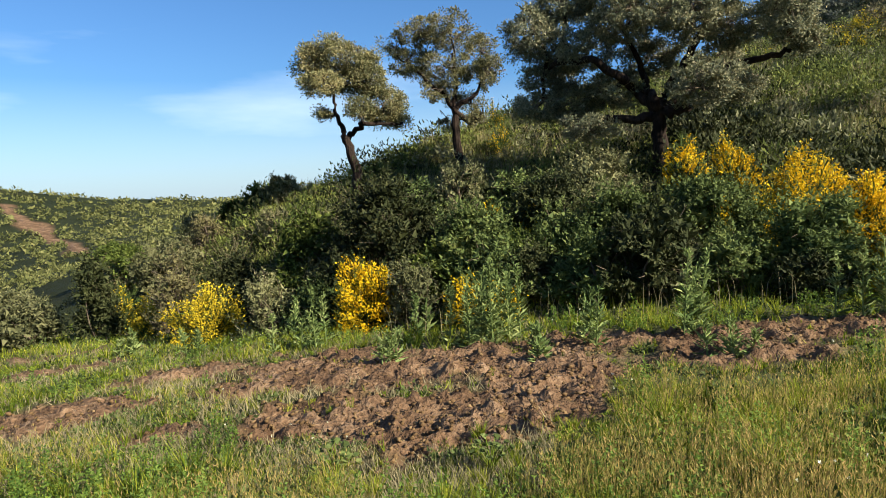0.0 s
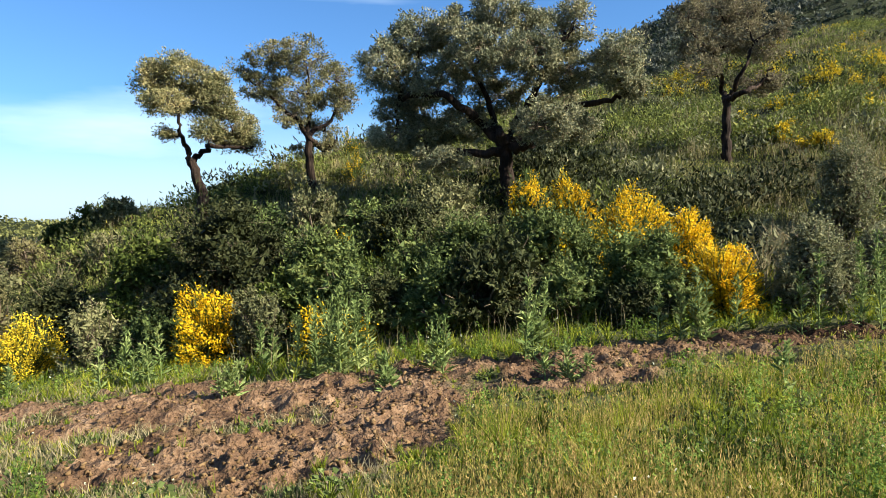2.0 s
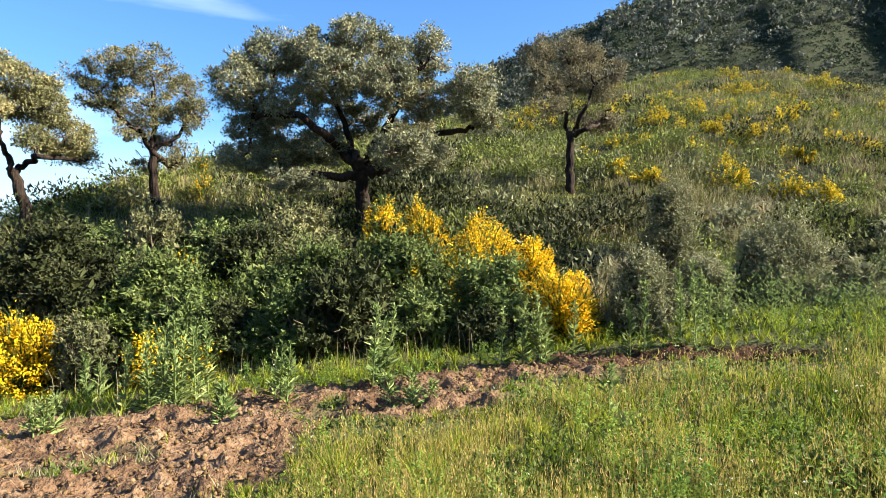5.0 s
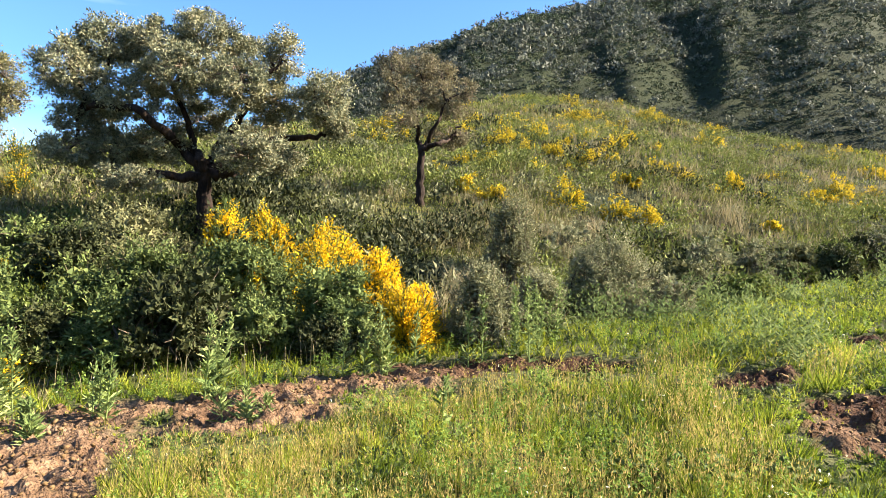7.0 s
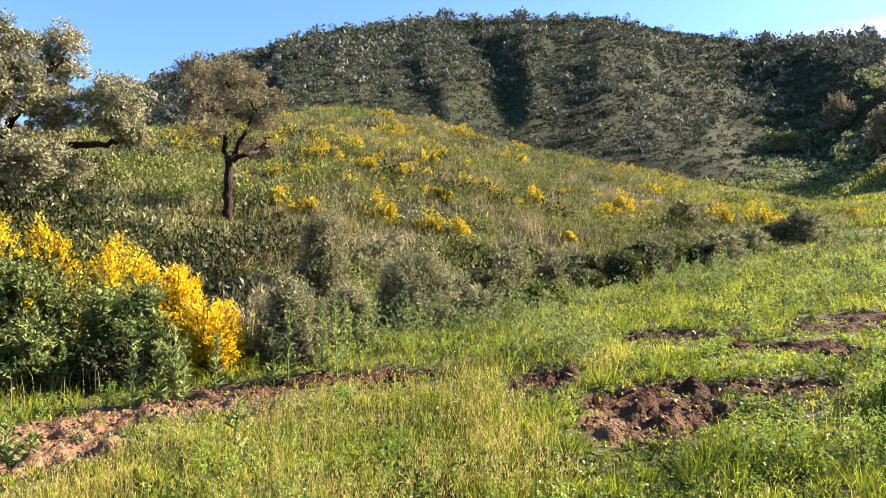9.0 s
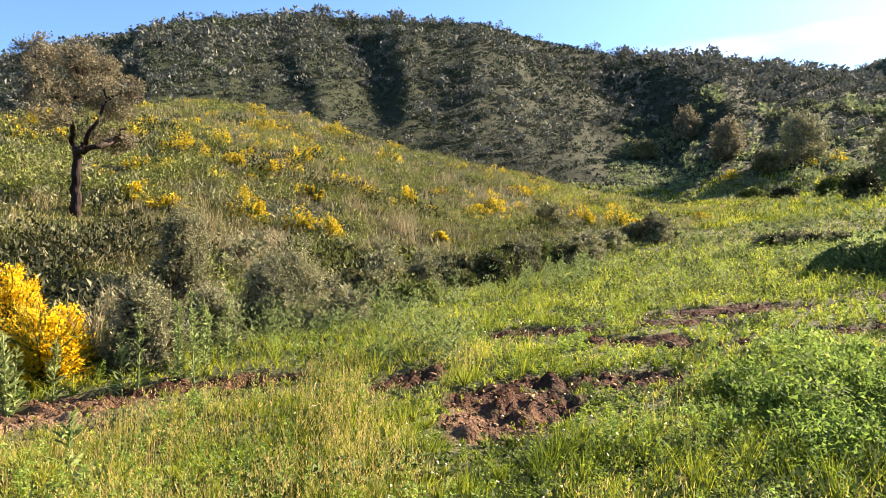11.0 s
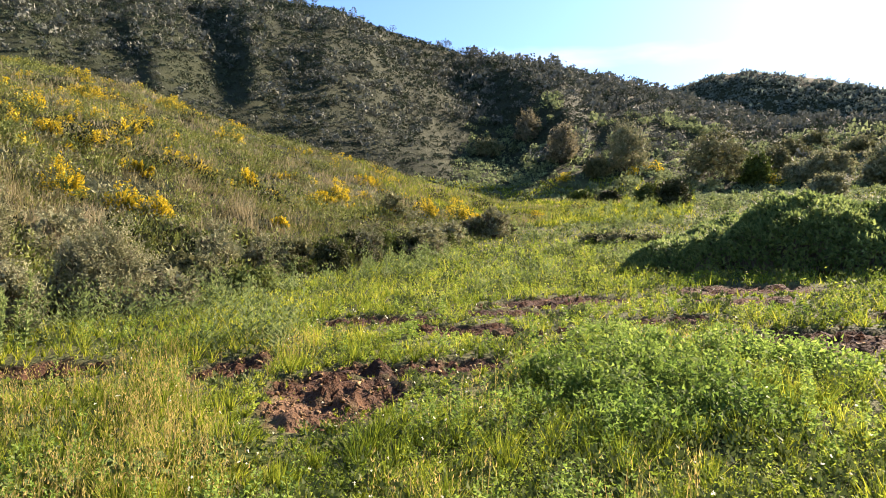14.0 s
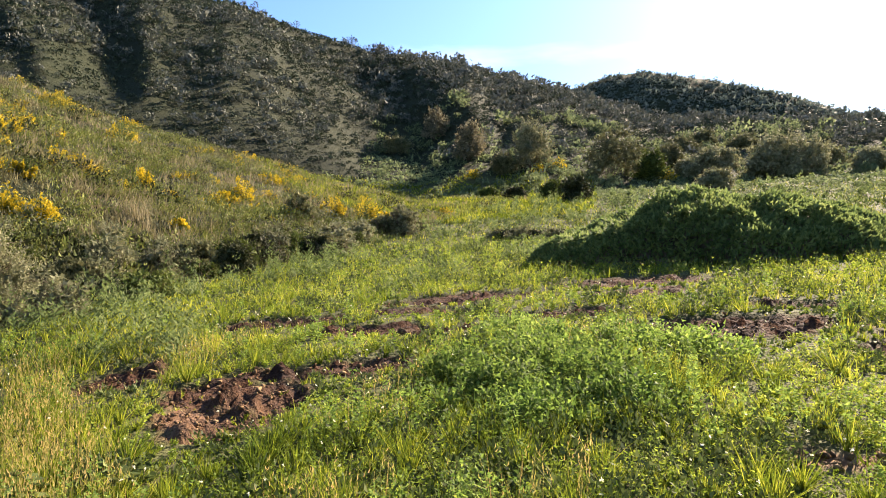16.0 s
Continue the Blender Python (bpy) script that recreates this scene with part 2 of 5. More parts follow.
# far oaks, their leaf colour blued for haze as well
HAZED_TREE_LEAF = leaf_material("hazed_tree_leaf", [(0.15, (0.066, 0.076, 0.057)), (0.5, (0.137, 0.145, 0.112)), (0.85, (0.223, 0.225, 0.181))], 0.12, sheen=0.03)
# pale blue-grey that paints the haze over the farthest hill
HAZED_HEAD_LEAF = leaf_material("hazed_head_hill_leaf", [(0.15, (0.060, 0.080, 0.062)), (0.5, (0.110, 0.135, 0.105)), (0.85, (0.165, 0.185, 0.150))], 0.3, sheen=0.03)
# valley-head scrub, lightened and blued in its colour for haze
HAZED_FOOT_LEAF = leaf_material("hazed_foot_scrub_leaf", [(0.15, (0.083, 0.109, 0.050)), (0.5, (0.180, 0.222, 0.098)), (0.85, (0.338, 0.376, 0.179))], 0.4, sheen=0.03)
SILVER_LEAF = leaf_material("silver_shrub_leaf", [(0.15, (0.109, 0.118, 0.060)), (0.5, (0.242, 0.241, 0.128)), (0.85, (0.402, 0.380, 0.218))], 0.25)
MOUND_LEAF = leaf_material("nettle_leaf", [(0.15, (0.069, 0.106, 0.033)), (0.5, (0.161, 0.209, 0.063)), (0.85, (0.312, 0.351, 0.117))], 0.45)


# ---- lie of the land ----
# dug-over patches: centre, half-lengths, turn
PATCHES = [
    (-1.9, 9.6, 1.7, 1.7, 13), (-0.1, 8.6, 1.3, 1.4, 2), (1.0, 7.6, 1.0, 1.5, -7), (0.0, 5.9, 1.2, 1.1, 2), (-1.5, 6.6, 0.9, 0.9, 14),
    (1.7, 9.0, 1.25, 1.0, -9), (4.3, 8.3, 1.3, 1.0, -26), (5.6, 7.9, 1.3, 1.0, -34), (7.1, 7.6, 1.5, 0.75, -44), (3.0, 7.4, 1.1, 1.0, -20), (2.9, 8.8, 0.8, 0.6, -15), (7.2, 2.7, 0.6, 0.5, -68), (7.9, 2.4, 0.5, 0.4, -70), (6.1, 2.1, 0.4, 0.5, -66),
    (8.1, 4.2, 0.45, 0.45, -60), (12.3, 1.6, 0.9, 0.5, -80), (13.4, -2.2, 0.9, 0.5, -98), (11.2, -4.1, 0.7, 0.4, -108), (-5.1, 8.2, 1.0, 1.3, 32),
    (7.6, 6.5, 0.65, 0.5, -45), (7.7, 4.2, 0.35, 0.5, -59), (6.3, 2.4, 0.35, 0.6, -66), (7.0, 2.1, 0.5, 0.75, -70), (8.0, 1.6, 0.9, 0.5, -76),
    (11.7, 3.7, 1.1, 0.6, -70), (13.8, 0.9, 1.4, 0.8, -84), (11.3, -0.8, 0.9, 0.5, -92), (15.2, -2.7, 1.6, 0.9, -98), (10.6, 2.0, 0.8, 0.4, -80), (9.5, -2.7, 1.2, 0.8, -104),
]
# where the turf is thin and the soil shows through
THIN = [(-4.3, 10.6, 1.8, 0.8, 21), (-7.6, 12.8, 2.0, 0.8, 30), (-6.4, 6.6, 1.8, 0.9, 40), (-3.0, 6.6, 1.1, 0.6, 20), (-9.5, 15.5, 2.4, 0.8, 30), (10.2, 1.0, 1.0, 0.4, -80), (5.1, -2.1, 0.4, 0.3, -110), (8.0, -3.9, 0.6, 0.8, -115)]


# the lie of the land, by bearing (degrees, clockwise from +y) seen from the start of the walk
BEARING = np.array([-60, -45, -35, -22, -12, -4, 4, 12, 20, 30, 42, 50, 60, 68, 74, 80, 90, 130], float)
TOE = np.array([34, 30, 27, 20.5, 14.5, 12.8, 12.2, 11.6, 11.6, 12.6, 14.5, 17.5, 21, 25.5, 31, 42, 66, 80], float)
CREST = np.array([60, 45, 40, 27, 25, 26, 32, 41, 50, 60, 70, 70, 68, 68, 70, 74, 82, 100], float)
CREST_UP = np.array([-9, -8, -7, -4.5, 0.0, 3.0, 5.0, 7.0, 8.6, 10.2, 12.5, 11.7, 9.2, 7.6, 6.2, 5.0, 5.6, 6.0], float)
FAR_BEARING = np.array([-70, -45, -34, -27, -20, -5, 10, 20, 26, 33, 42, 50, 64, 70, 75, 82, 88, 93, 100, 115, 130], float)
FAR_UP = np.array([3.0, 2.6, 1.4, 0.4, 0.0, 0.2, 2, 7, 12.4, 16.0, 18.9, 19.8, 19.7, 18.2, 17.0, 16.4, 15.0, 13.6, 11.4, 10.4, 9.5], float)


def smooth(s):
    s = np.clip(s, 0, 1)
    return s * s * (3 - 2 * s)


def lattice(x, y, seed):
    """Value noise, 0 to 1."""
    ix, iy = np.floor(x), np.floor(y)
    fx, fy = x - ix, y - iy
    fx, fy = fx * fx * (3 - 2 * fx), fy * fy * (3 - 2 * fy)

    def corner(a, b):
        v = np.sin(a * 127.1 + b * 311.7 + seed * 74.7) * 43758.5453
        return v - np.floor(v)
    low = corner(ix, iy) * (1 - fx) + corner(ix + 1, iy) * fx
    high = corner(ix, iy + 1) * (1 - fx) + corner(ix + 1, iy + 1) * fx
    return low * (1 - fy) + high * fy


def rough(x, y, seed, octaves=4):
    """Fractal noise, about -1 to 1."""
    total, size = 0.0, 1.0
    for n in range(octaves):
        total = total + (lattice(x / size + 17 * n, y / size - 9 * n, seed + n) * 2 - 1) * size
        size *= 0.5
    return total / 1.6


def plain(x, y):
    """The valley floor, which climbs to the east and falls to the north-west."""
    z = 0.075 * x - 0.08 * y + 0.0012 * np.maximum(0, x - 15) ** 2 * np.exp(-np.maximum(0, x - 60) / 60)
    return np.clip(z, -7, 14)


def soil(x, y):
    """How bare the ground is, 0 to 1: the dug-over patches."""
    x, y = np.asarray(x, float), np.asarray(y, float)
    m = np.zeros_like(x)
    near = (x > -16) & (x < 20) & (y > -9) & (y < 20)
    x, y = x[near], y[near]
    b = np.full_like(x, -9.0)
    for patches, lead, fringe in ((PATCHES, 1.25, 0.42 * rough(x * 1.7, y * 1.7, 5, 4)), (THIN, 0.95, 0.5 * rough(x * 2.1, y * 2.1, 7, 4))):
        for cx, cy, rx, ry, turn in patches:
            c, s = math.cos(radians(turn)), math.sin(radians(turn))
            u, v = ((x - cx) * c + (y - cy) * s) / rx, (-(x - cx) * s + (y - cy) * c) / ry
            b = np.maximum(b, lead - np.hypot(u, v) + fringe)
    m[near] = smooth((b - 0.12 + 0.25 * rough(x * 5, y * 5, 9, 2)) / 0.36)
    return m


def height(x, y, fine=True):
    x, y = np.asarray(x, float), np.asarray(y, float)
    r, a = np.hypot(x, y) + 1e-6, np.degrees(np.arctan2(x, y))
    low = plain(x, y)
    toe, crest = np.interp(a, BEARING, TOE), np.interp(a, BEARING, CREST)
    tx, ty = toe * np.sin(np.radians(a)), toe * np.cos(np.radians(a))
    base = plain(tx, ty)
    top = 1.6 + np.tan(np.radians(np.interp(a, BEARING, CREST_UP))) * crest
    s = (r - toe) / (crest - toe)
    hill = base + (top - base) * np.where(s < 1, 0.65 * np.clip(s, 0, 1) + 0.35 * np.sin(np.clip(s, 0, 1) * np.pi / 2), 1)
    hill = hill + 0.5 * rough(x / 7, y / 7, 3, 3) * smooth(s * 4) * smooth((2.2 - s) * 1.2)
    inside = np.where(s > 0, hill, low)
    # behind the crest the slope falls off, then the far range stands up
    far_r = np.interp(a, [-70, -20, 20, 45, 90, 100, 130], [150, 140, 190, 290, 260, 240, 240])
    foot = np.interp(a, [-70, -20, 20, 60, 75, 90, 130], [62, 60, 95, 110, 100, 95, 100])
    up = 1.6 + np.tan(np.radians(np.interp(a, FAR_BEARING, FAR_UP))) * far_r
    dip = np.where(s > 1, np.interp(a, BEARING, np.minimum(CREST_UP, 7)), 0)
    low_far = np.minimum(top, 1.6 + np.tan(np.radians(dip)) * r * 0.82)
    back = smooth((r - crest) / np.maximum(foot - crest, 8))
    inside = np.where(s > 1, top * (1 - back) + low_far * back, inside)
    q = np.clip((r - foot) / (far_r - foot), 0, 1.0)
    # gullies: start, bottom below, bottom above, width of the shaded side, depth; each falls away gently eastward and rises steeply again
    bent = a + 1.5 * rough(r / 34, a / 6, 8, 4)
    cut = 0.0 * a
    for start, below, above, width, depth in ((30, 36, 36, 2.5, 3), (38, 48.6, 46.9, 2.4, 4.2), (47, 55.8, 53.4, 3.2, 5.4), (57, 63, 62, 3.5, 2.2), (62, 79.0, 73.8, 5.5, 7.5), (84, 87, 87, 2.5, 2)):
        bottom = below + (above - below) * smooth((q - 0.25) / 0.6)
        rim = bottom + width
        cut = cut + depth * np.where(bent < bottom, smooth((bent - start) / (bottom - start)), smooth((rim - bent) / (rim - bottom)))
    steep = np.clip((np.interp(a, FAR_BEARING, FAR_UP) - 9) / 8, 0, 1)
    range_ = np.where(q > 0, low_far * (1 - q) + up * (0.72 * q + 0.28 * np.sin(q * np.pi / 2)), low_far)
    range_ = range_ - steep * cut * smooth(q * 3) * smooth((1.0 - q) * 3.2)
    range_ = range_ + (1.5 * rough(x / 26, y / 26, 11, 2) + 1.5 * steep * rough(a / 2.9, r / 55, 12, 2) * smooth((1.0 - q) * 3)) * smooth(q * 4)
    range_ = np.where(r > far_r, up - (r - far_r) * 0.10, range_)
    z = np.where(r > foot, range_, inside)
    # the blue hill at the head of the valley
    ahead = np.interp(a, [88, 92, 95.5, 98.2, 103, 109, 112.7, 118, 130], [11, 14.2, 15.2, 15.5, 14.6, 12.9, 11.4, 10.5, 9.5])
    z = np.where((r > 420) & (a > 86), np.maximum(z, 1.6 + np.tan(np.radians(ahead)) * 640 * (0.75 * np.clip((r - 420) / 220, 0, 1) + 0.25 * smooth((r - 420) / 220)) + 5 * rough(x / 70, y / 70, 13, 2) * smooth((640 - r) / 60) - np.maximum(0, r - 640) * 0.3), z)
    # round the back the valley side closes the place
    behind = smooth((np.abs(a - 35) - 88) / 25)
    z = z * (1 - behind) + (low + 26 * smooth((r - 40) / 120)) * behind
    z = np.maximum(z, -9)
    if fine:
        bare = soil(x, y) * (r < 30)
        z = z + bare * (0.07 * rough(x * 1.8, y * 1.8, 21, 3) + 0.20 * np.abs(rough(x * 3.4, y * 3.4, 31, 4)) + 0.12 * np.abs(rough(x * 8.5, y * 8.5, 35, 2)) - 0.07 - 0.06 * smooth((x - 5) / 2))
        z = z + 0.035 * rough(x * 1.1, y * 1.1, 41, 3) * (r < 60)
    return z


def terrace(r, a):
    """Grassy steps at the head of the meadow, 0 to 1."""
    return smooth((a - 66) / 4) * smooth((97 - a) / 6) * smooth((r - 44) / 8) * smooth((116 - r) / 8)


def scar(x, y):
    """A bare sandy streak on the western hillside."""
    r, a = np.hypot(x, y), np.degrees(np.arctan2(x, y))
    m = 1 - np.abs(a + 31.2 + (r - 100) * 0.085 + 0.9 * rough(r / 9, a / 3, 6, 3)) / (0.5 + 0.5 * lattice(r / 11, 0 * r, 4))
    return smooth(m * 2) * (r > 74) * (r < 128)


# ---- mesh tools ----
class Soup:
    """Collects many small faces for one mesh."""

    def __init__(self):
        self.v, self.q, self.t, self.count = [], [], [], 0

    def add(self, verts, quads=None, tris=None):
        if quads is not None:
            self.q.append(np.asarray(quads) + self.count)
        if tris is not None:
            self.t.append(np.asarray(tris) + self.count)
        self.v.append(verts)
        self.count += len(verts)

    def leaves(self, at, way, long, wide, rng, fold=0.15, face=(0.35, -0.25, 0.9), loose=0.55):
        """Diamond leaves that grow from the points along the directions."""
        n = len(at)
        way = way / (np.linalg.norm(way, axis=1, keepdims=True) + 1e-9)
        side = np.cross(way, np.asarray(face) + rng.normal(size=(n, 3)) * loose)
        side /= np.linalg.norm(side, axis=1, keepdims=True) + 1e-9
        up = np.cross(side, way)
        long, wide = np.broadcast_to(long, n)[:, None], np.broadcast_to(wide, n)[:, None]
        mid = at + way * long * 0.45 + up * wide * fold
        v = np.stack([at, mid + side * wide * 0.5, at + way * long, mid - side * wide * 0.5], 1).reshape(-1, 3)
        self.add(v, np.arange(4 * n).reshape(n, 4))

    def slips(self, at, way, long, wide, rng, face=(0.35, -0.25, 0.9), loose=0.55):
        """Small three-cornered leaves, broad a third of the way along."""
        n = len(at)
        way = way / (np.linalg.norm(way, axis=1, keepdims=True) + 1e-9)
        side = np.cross(way, np.asarray(face) + rng.normal(size=(n, 3)) * loose)
        side /= np.linalg.norm(side, axis=1, keepdims=True) + 1e-9
        long, wide = np.broadcast_to(long, n)[:, None], np.broadcast_to(wide, n)[:, None]
        skew = rng.uniform(0.0, 0.6, (n, 1))
        v = np.stack([at - side * wide * 0.5 + way * long * skew, at + side * wide * 0.5, at + way * long], 1).reshape(-1, 3)
        self.add(v, None, np.arange(3 * n).reshape(n, 3))

    def spikes(self, at, tall, wide, rng, lean=0.35):
        """Fine grass: one narrow leaning triangle a blade."""
        n = len(at)
        turn = rng.uniform(0, 2 * np.pi, n)
        side = np.stack([np.cos(turn), np.sin(turn), 0 * turn], 1)
        tall, wide = np.broadcast_to(tall, n)[:, None], np.broadcast_to(wide, n)[:, None]
        tip = at + (rng.normal(size=(n, 3)) * [lean, lean, 0] + [0, 0, 1]) * tall
        v = np.stack([at - side * wide / 2, at + side * wide / 2, tip], 1).reshape(-1, 3)
        self.add(v, None, np.arange(3 * n).reshape(n, 3))

    def blades(self, at, tall, wide, rng, lean=0.35):
        """Grass blades: a narrow quad with a bent tip."""
        n = len(at)
        turn = rng.uniform(0, 2 * np.pi, n)
        side = np.stack([np.cos(turn), np.sin(turn), 0 * turn], 1)
        bend = rng.normal(size=(n, 3)) * [1, 1, 0]
        tall, wide = np.broadcast_to(tall, n)[:, None], np.broadcast_to(wide, n)[:, None]
        up = np.array([0, 0, 1.0])
        mid = at + up * tall * 0.55 + bend * tall * lean * 0.3
        tip = at + up * tall * rng.uniform(0.85, 1.0, (n, 1)) + bend * tall * lean
        v = np.stack([at - side * wide / 2, at + side * wide / 2, mid + side * wide * 0.4, mid - side * wide * 0.4, tip], 1).reshape(-1, 3)
        k = 5 * np.arange(n)[:, None]
        self.add(v, k + [[0, 1, 2, 3]], k + [[3, 2, 4]])

    def tube(self, path, radii, sides=6):
        path, radii = np.asarray(path, float), np.asarray(radii, float)
        n = len(path)
        along = np.gradient(path, axis=0)
        along /= np.linalg.norm(along, axis=1, keepdims=True) + 1e-9
        ref = np.where(np.abs(along[:, 2:3]) > 0.9, [[1.0, 0, 0]], [[0, 0, 1.0]])
        a = np.cross(along, ref)
        a /= np.linalg.norm(a, axis=1, keepdims=True) + 1e-9
        b = np.cross(along, a)
        w = np.arange(sides) * 2 * np.pi / sides
        v = path[:, None] + radii[:, None, None] * (a[:, None] * np.cos(w)[:, None] + b[:, None] * np.sin(w)[:, None])
        i, j = np.meshgrid(np.arange(n - 1), np.arange(sides), indexing="ij")
        k = (j + 1) % sides
        self.add(v.reshape(-1, 3), np.stack([i * sides + j, i * sides + k, (i + 1) * sides + k, (i + 1) * sides + j], -1).reshape(-1, 4))

    def mesh(self, name, material, even=False):
        v = np.concatenate(self.v).astype(np.float32)
        q = np.concatenate(self.q) if self.q else np.zeros((0, 4), int)
        t = np.concatenate(self.t) if self.t else np.zeros((0, 3), int)
        me = bpy.data.meshes.new(name)
        me.vertices.add(len(v))
        me.vertices.foreach_set("co", v.ravel())
        me.loops.add(q.size + t.size)
        me.loops.foreach_set("vertex_index", np.concatenate([q.ravel(), t.ravel()]).astype(np.int32))
        me.polygons.add(len(q) + len(t))
        me.polygons.foreach_set("loop_start", np.concatenate([np.arange(len(q)) * 4, q.size + np.arange(len(t)) * 3]).astype(np.int32))
        me.update(calc_edges=True)
        me.materials.append(material)
        if even:
            me.shade_smooth()
        return me


def part(name, soup, material, parent, label="", even=False):
    ob = new(name, soup.mesh(name, material, even))
    ob.parent = parent
    return tagged(ob, label)


def thing(name, x, y, label, category, group="", turn=0.0, sink=0.0):
    ob = new(name)
    ob.empty_display_size = 0.2
    ob.matrix_basis = pose(x, y, float(height(x, y)) - sink, 0, 0, turn)
    return tagged(ob, label, category, group)


def curve(a, b, bow, n=6):
    """A bowed line from a to b."""
    a, b, bow = np.asarray(a, float), np.asarray(b, float), np.asarray(bow, float)
    s = np.linspace(0, 1, n)[:, None]
    return a * (1 - s) + b * s + bow * 4 * s * (1 - s)


def ball(n, rng):
    d = rng.normal(size=(n, 3))
    return d / np.linalg.norm(d, axis=1, keepdims=True)


def sighted(bearing, up, start=14.0):
    """Where the ground first rises to that angle, on that bearing from the start of the walk."""
    r = np.geomspace(start, 420, 900)
    x, y = r * math.sin(radians(bearing)), r * math.cos(radians(bearing))
    k = int(np.argmax(np.degrees(np.arctan2(height(x, y, False) - 1.6, r)) > up))
    return float(x[k]), float(y[k])


# ---- ground ----
def build_ground():
    az = np.unique(np.concatenate([np.arange(-46, 124.1, 0.42), np.arange(124, 314.1, 4.0)]))[:-1]
    rings = np.concatenate([np.arange(0.6, 2.6, 0.4), np.arange(2.6, 4, 0.14), np.arange(4, 12, 0.085), np.arange(12, 17, 0.15), np.geomspace(17, 80, 46), np.geomspace(82, 320, 84), np.arange(332, 690, 11), np.geomspace(700, 1800, 12)])
    r, a = np.meshgrid(rings, np.radians(az), indexing="ij")
    x, y = r * np.sin(a), r * np.cos(a)
    z = height(x, y)
    soup = Soup()
    n, k = r.shape
    i, j = np.meshgrid(np.arange(n - 1), np.arange(k), indexing="ij")
    jj = (j + 1) % k
    soup.add(np.stack([x, y, z], -1).reshape(-1, 3), np.stack([i * k + jj, i * k + j, (i + 1) * k + j, (i + 1) * k + jj], -1).reshape(-1, 4))
    soup.add(np.array([[0, 0, float(height(0.0, 0.0))]]), None, np.stack([np.zeros(k, int), -(n * k) + (np.arange(k)), -(n * k) + ((np.arange(k) + 1) % k)], 1))
    me = soup.mesh("ground", GROUND, True)
    # first mask grows eastward and carries the painted shade of the soil
    for name, values in (("east_shade", smooth((x - 4.5) / 3)), ("soil", np.maximum(soil(x, y) * (r < 30), scar(x, y))), ("scrub", smooth((r - np.interp(np.degrees(a), BEARING, TOE)) / 3) * (1 - 0.9 * terrace(r, np.degrees(a))))):
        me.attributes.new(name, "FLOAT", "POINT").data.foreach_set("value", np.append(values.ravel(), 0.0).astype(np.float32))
    tagged(new("ground", me), "uneven green valley floor with dug red-brown soil below a scrubby hill", "ground", kind="structure")


build_ground()


def scatter(n, seed, az, near, far, power=0.0):
    """Points on the ground over a sweep of bearings, thinning with distance."""
    rng = np.random.default_rng(seed)
    a = np.radians(rng.uniform(az[0], az[1], n))
    s = rng.uniform(0, 1, n)
    r = near * (far / near) ** s if power == 0 else (near ** power + s * (far ** power - near ** power)) ** (1 / power)
    x, y = r * np.sin(a), r * np.cos(a)
    return x, y, r, np.degrees(a), rng


def on_hill(x, y):
    r, a = np.hypot(x, y), np.degrees(np.arctan2(x, y))
    return (r - np.interp(a, BEARING, TOE)) / (np.interp(a, BEARING, CREST) - np.interp(a, BEARING, TOE))


def clear(x, y):
    """Away from the open ground before the feet of the oaks."""
    return (np.hypot(x - 12.9, y - 18.7) > 1.5) & (np.hypot(x - 12.2, y - 17.6) > 1.1) & (np.hypot(x - 5.5, y - 17.6) > 1.1)


def stuff(name, soup, material, label, category):
    return tagged(new(name, soup.mesh(name, material)), label, category, kind="stuff")


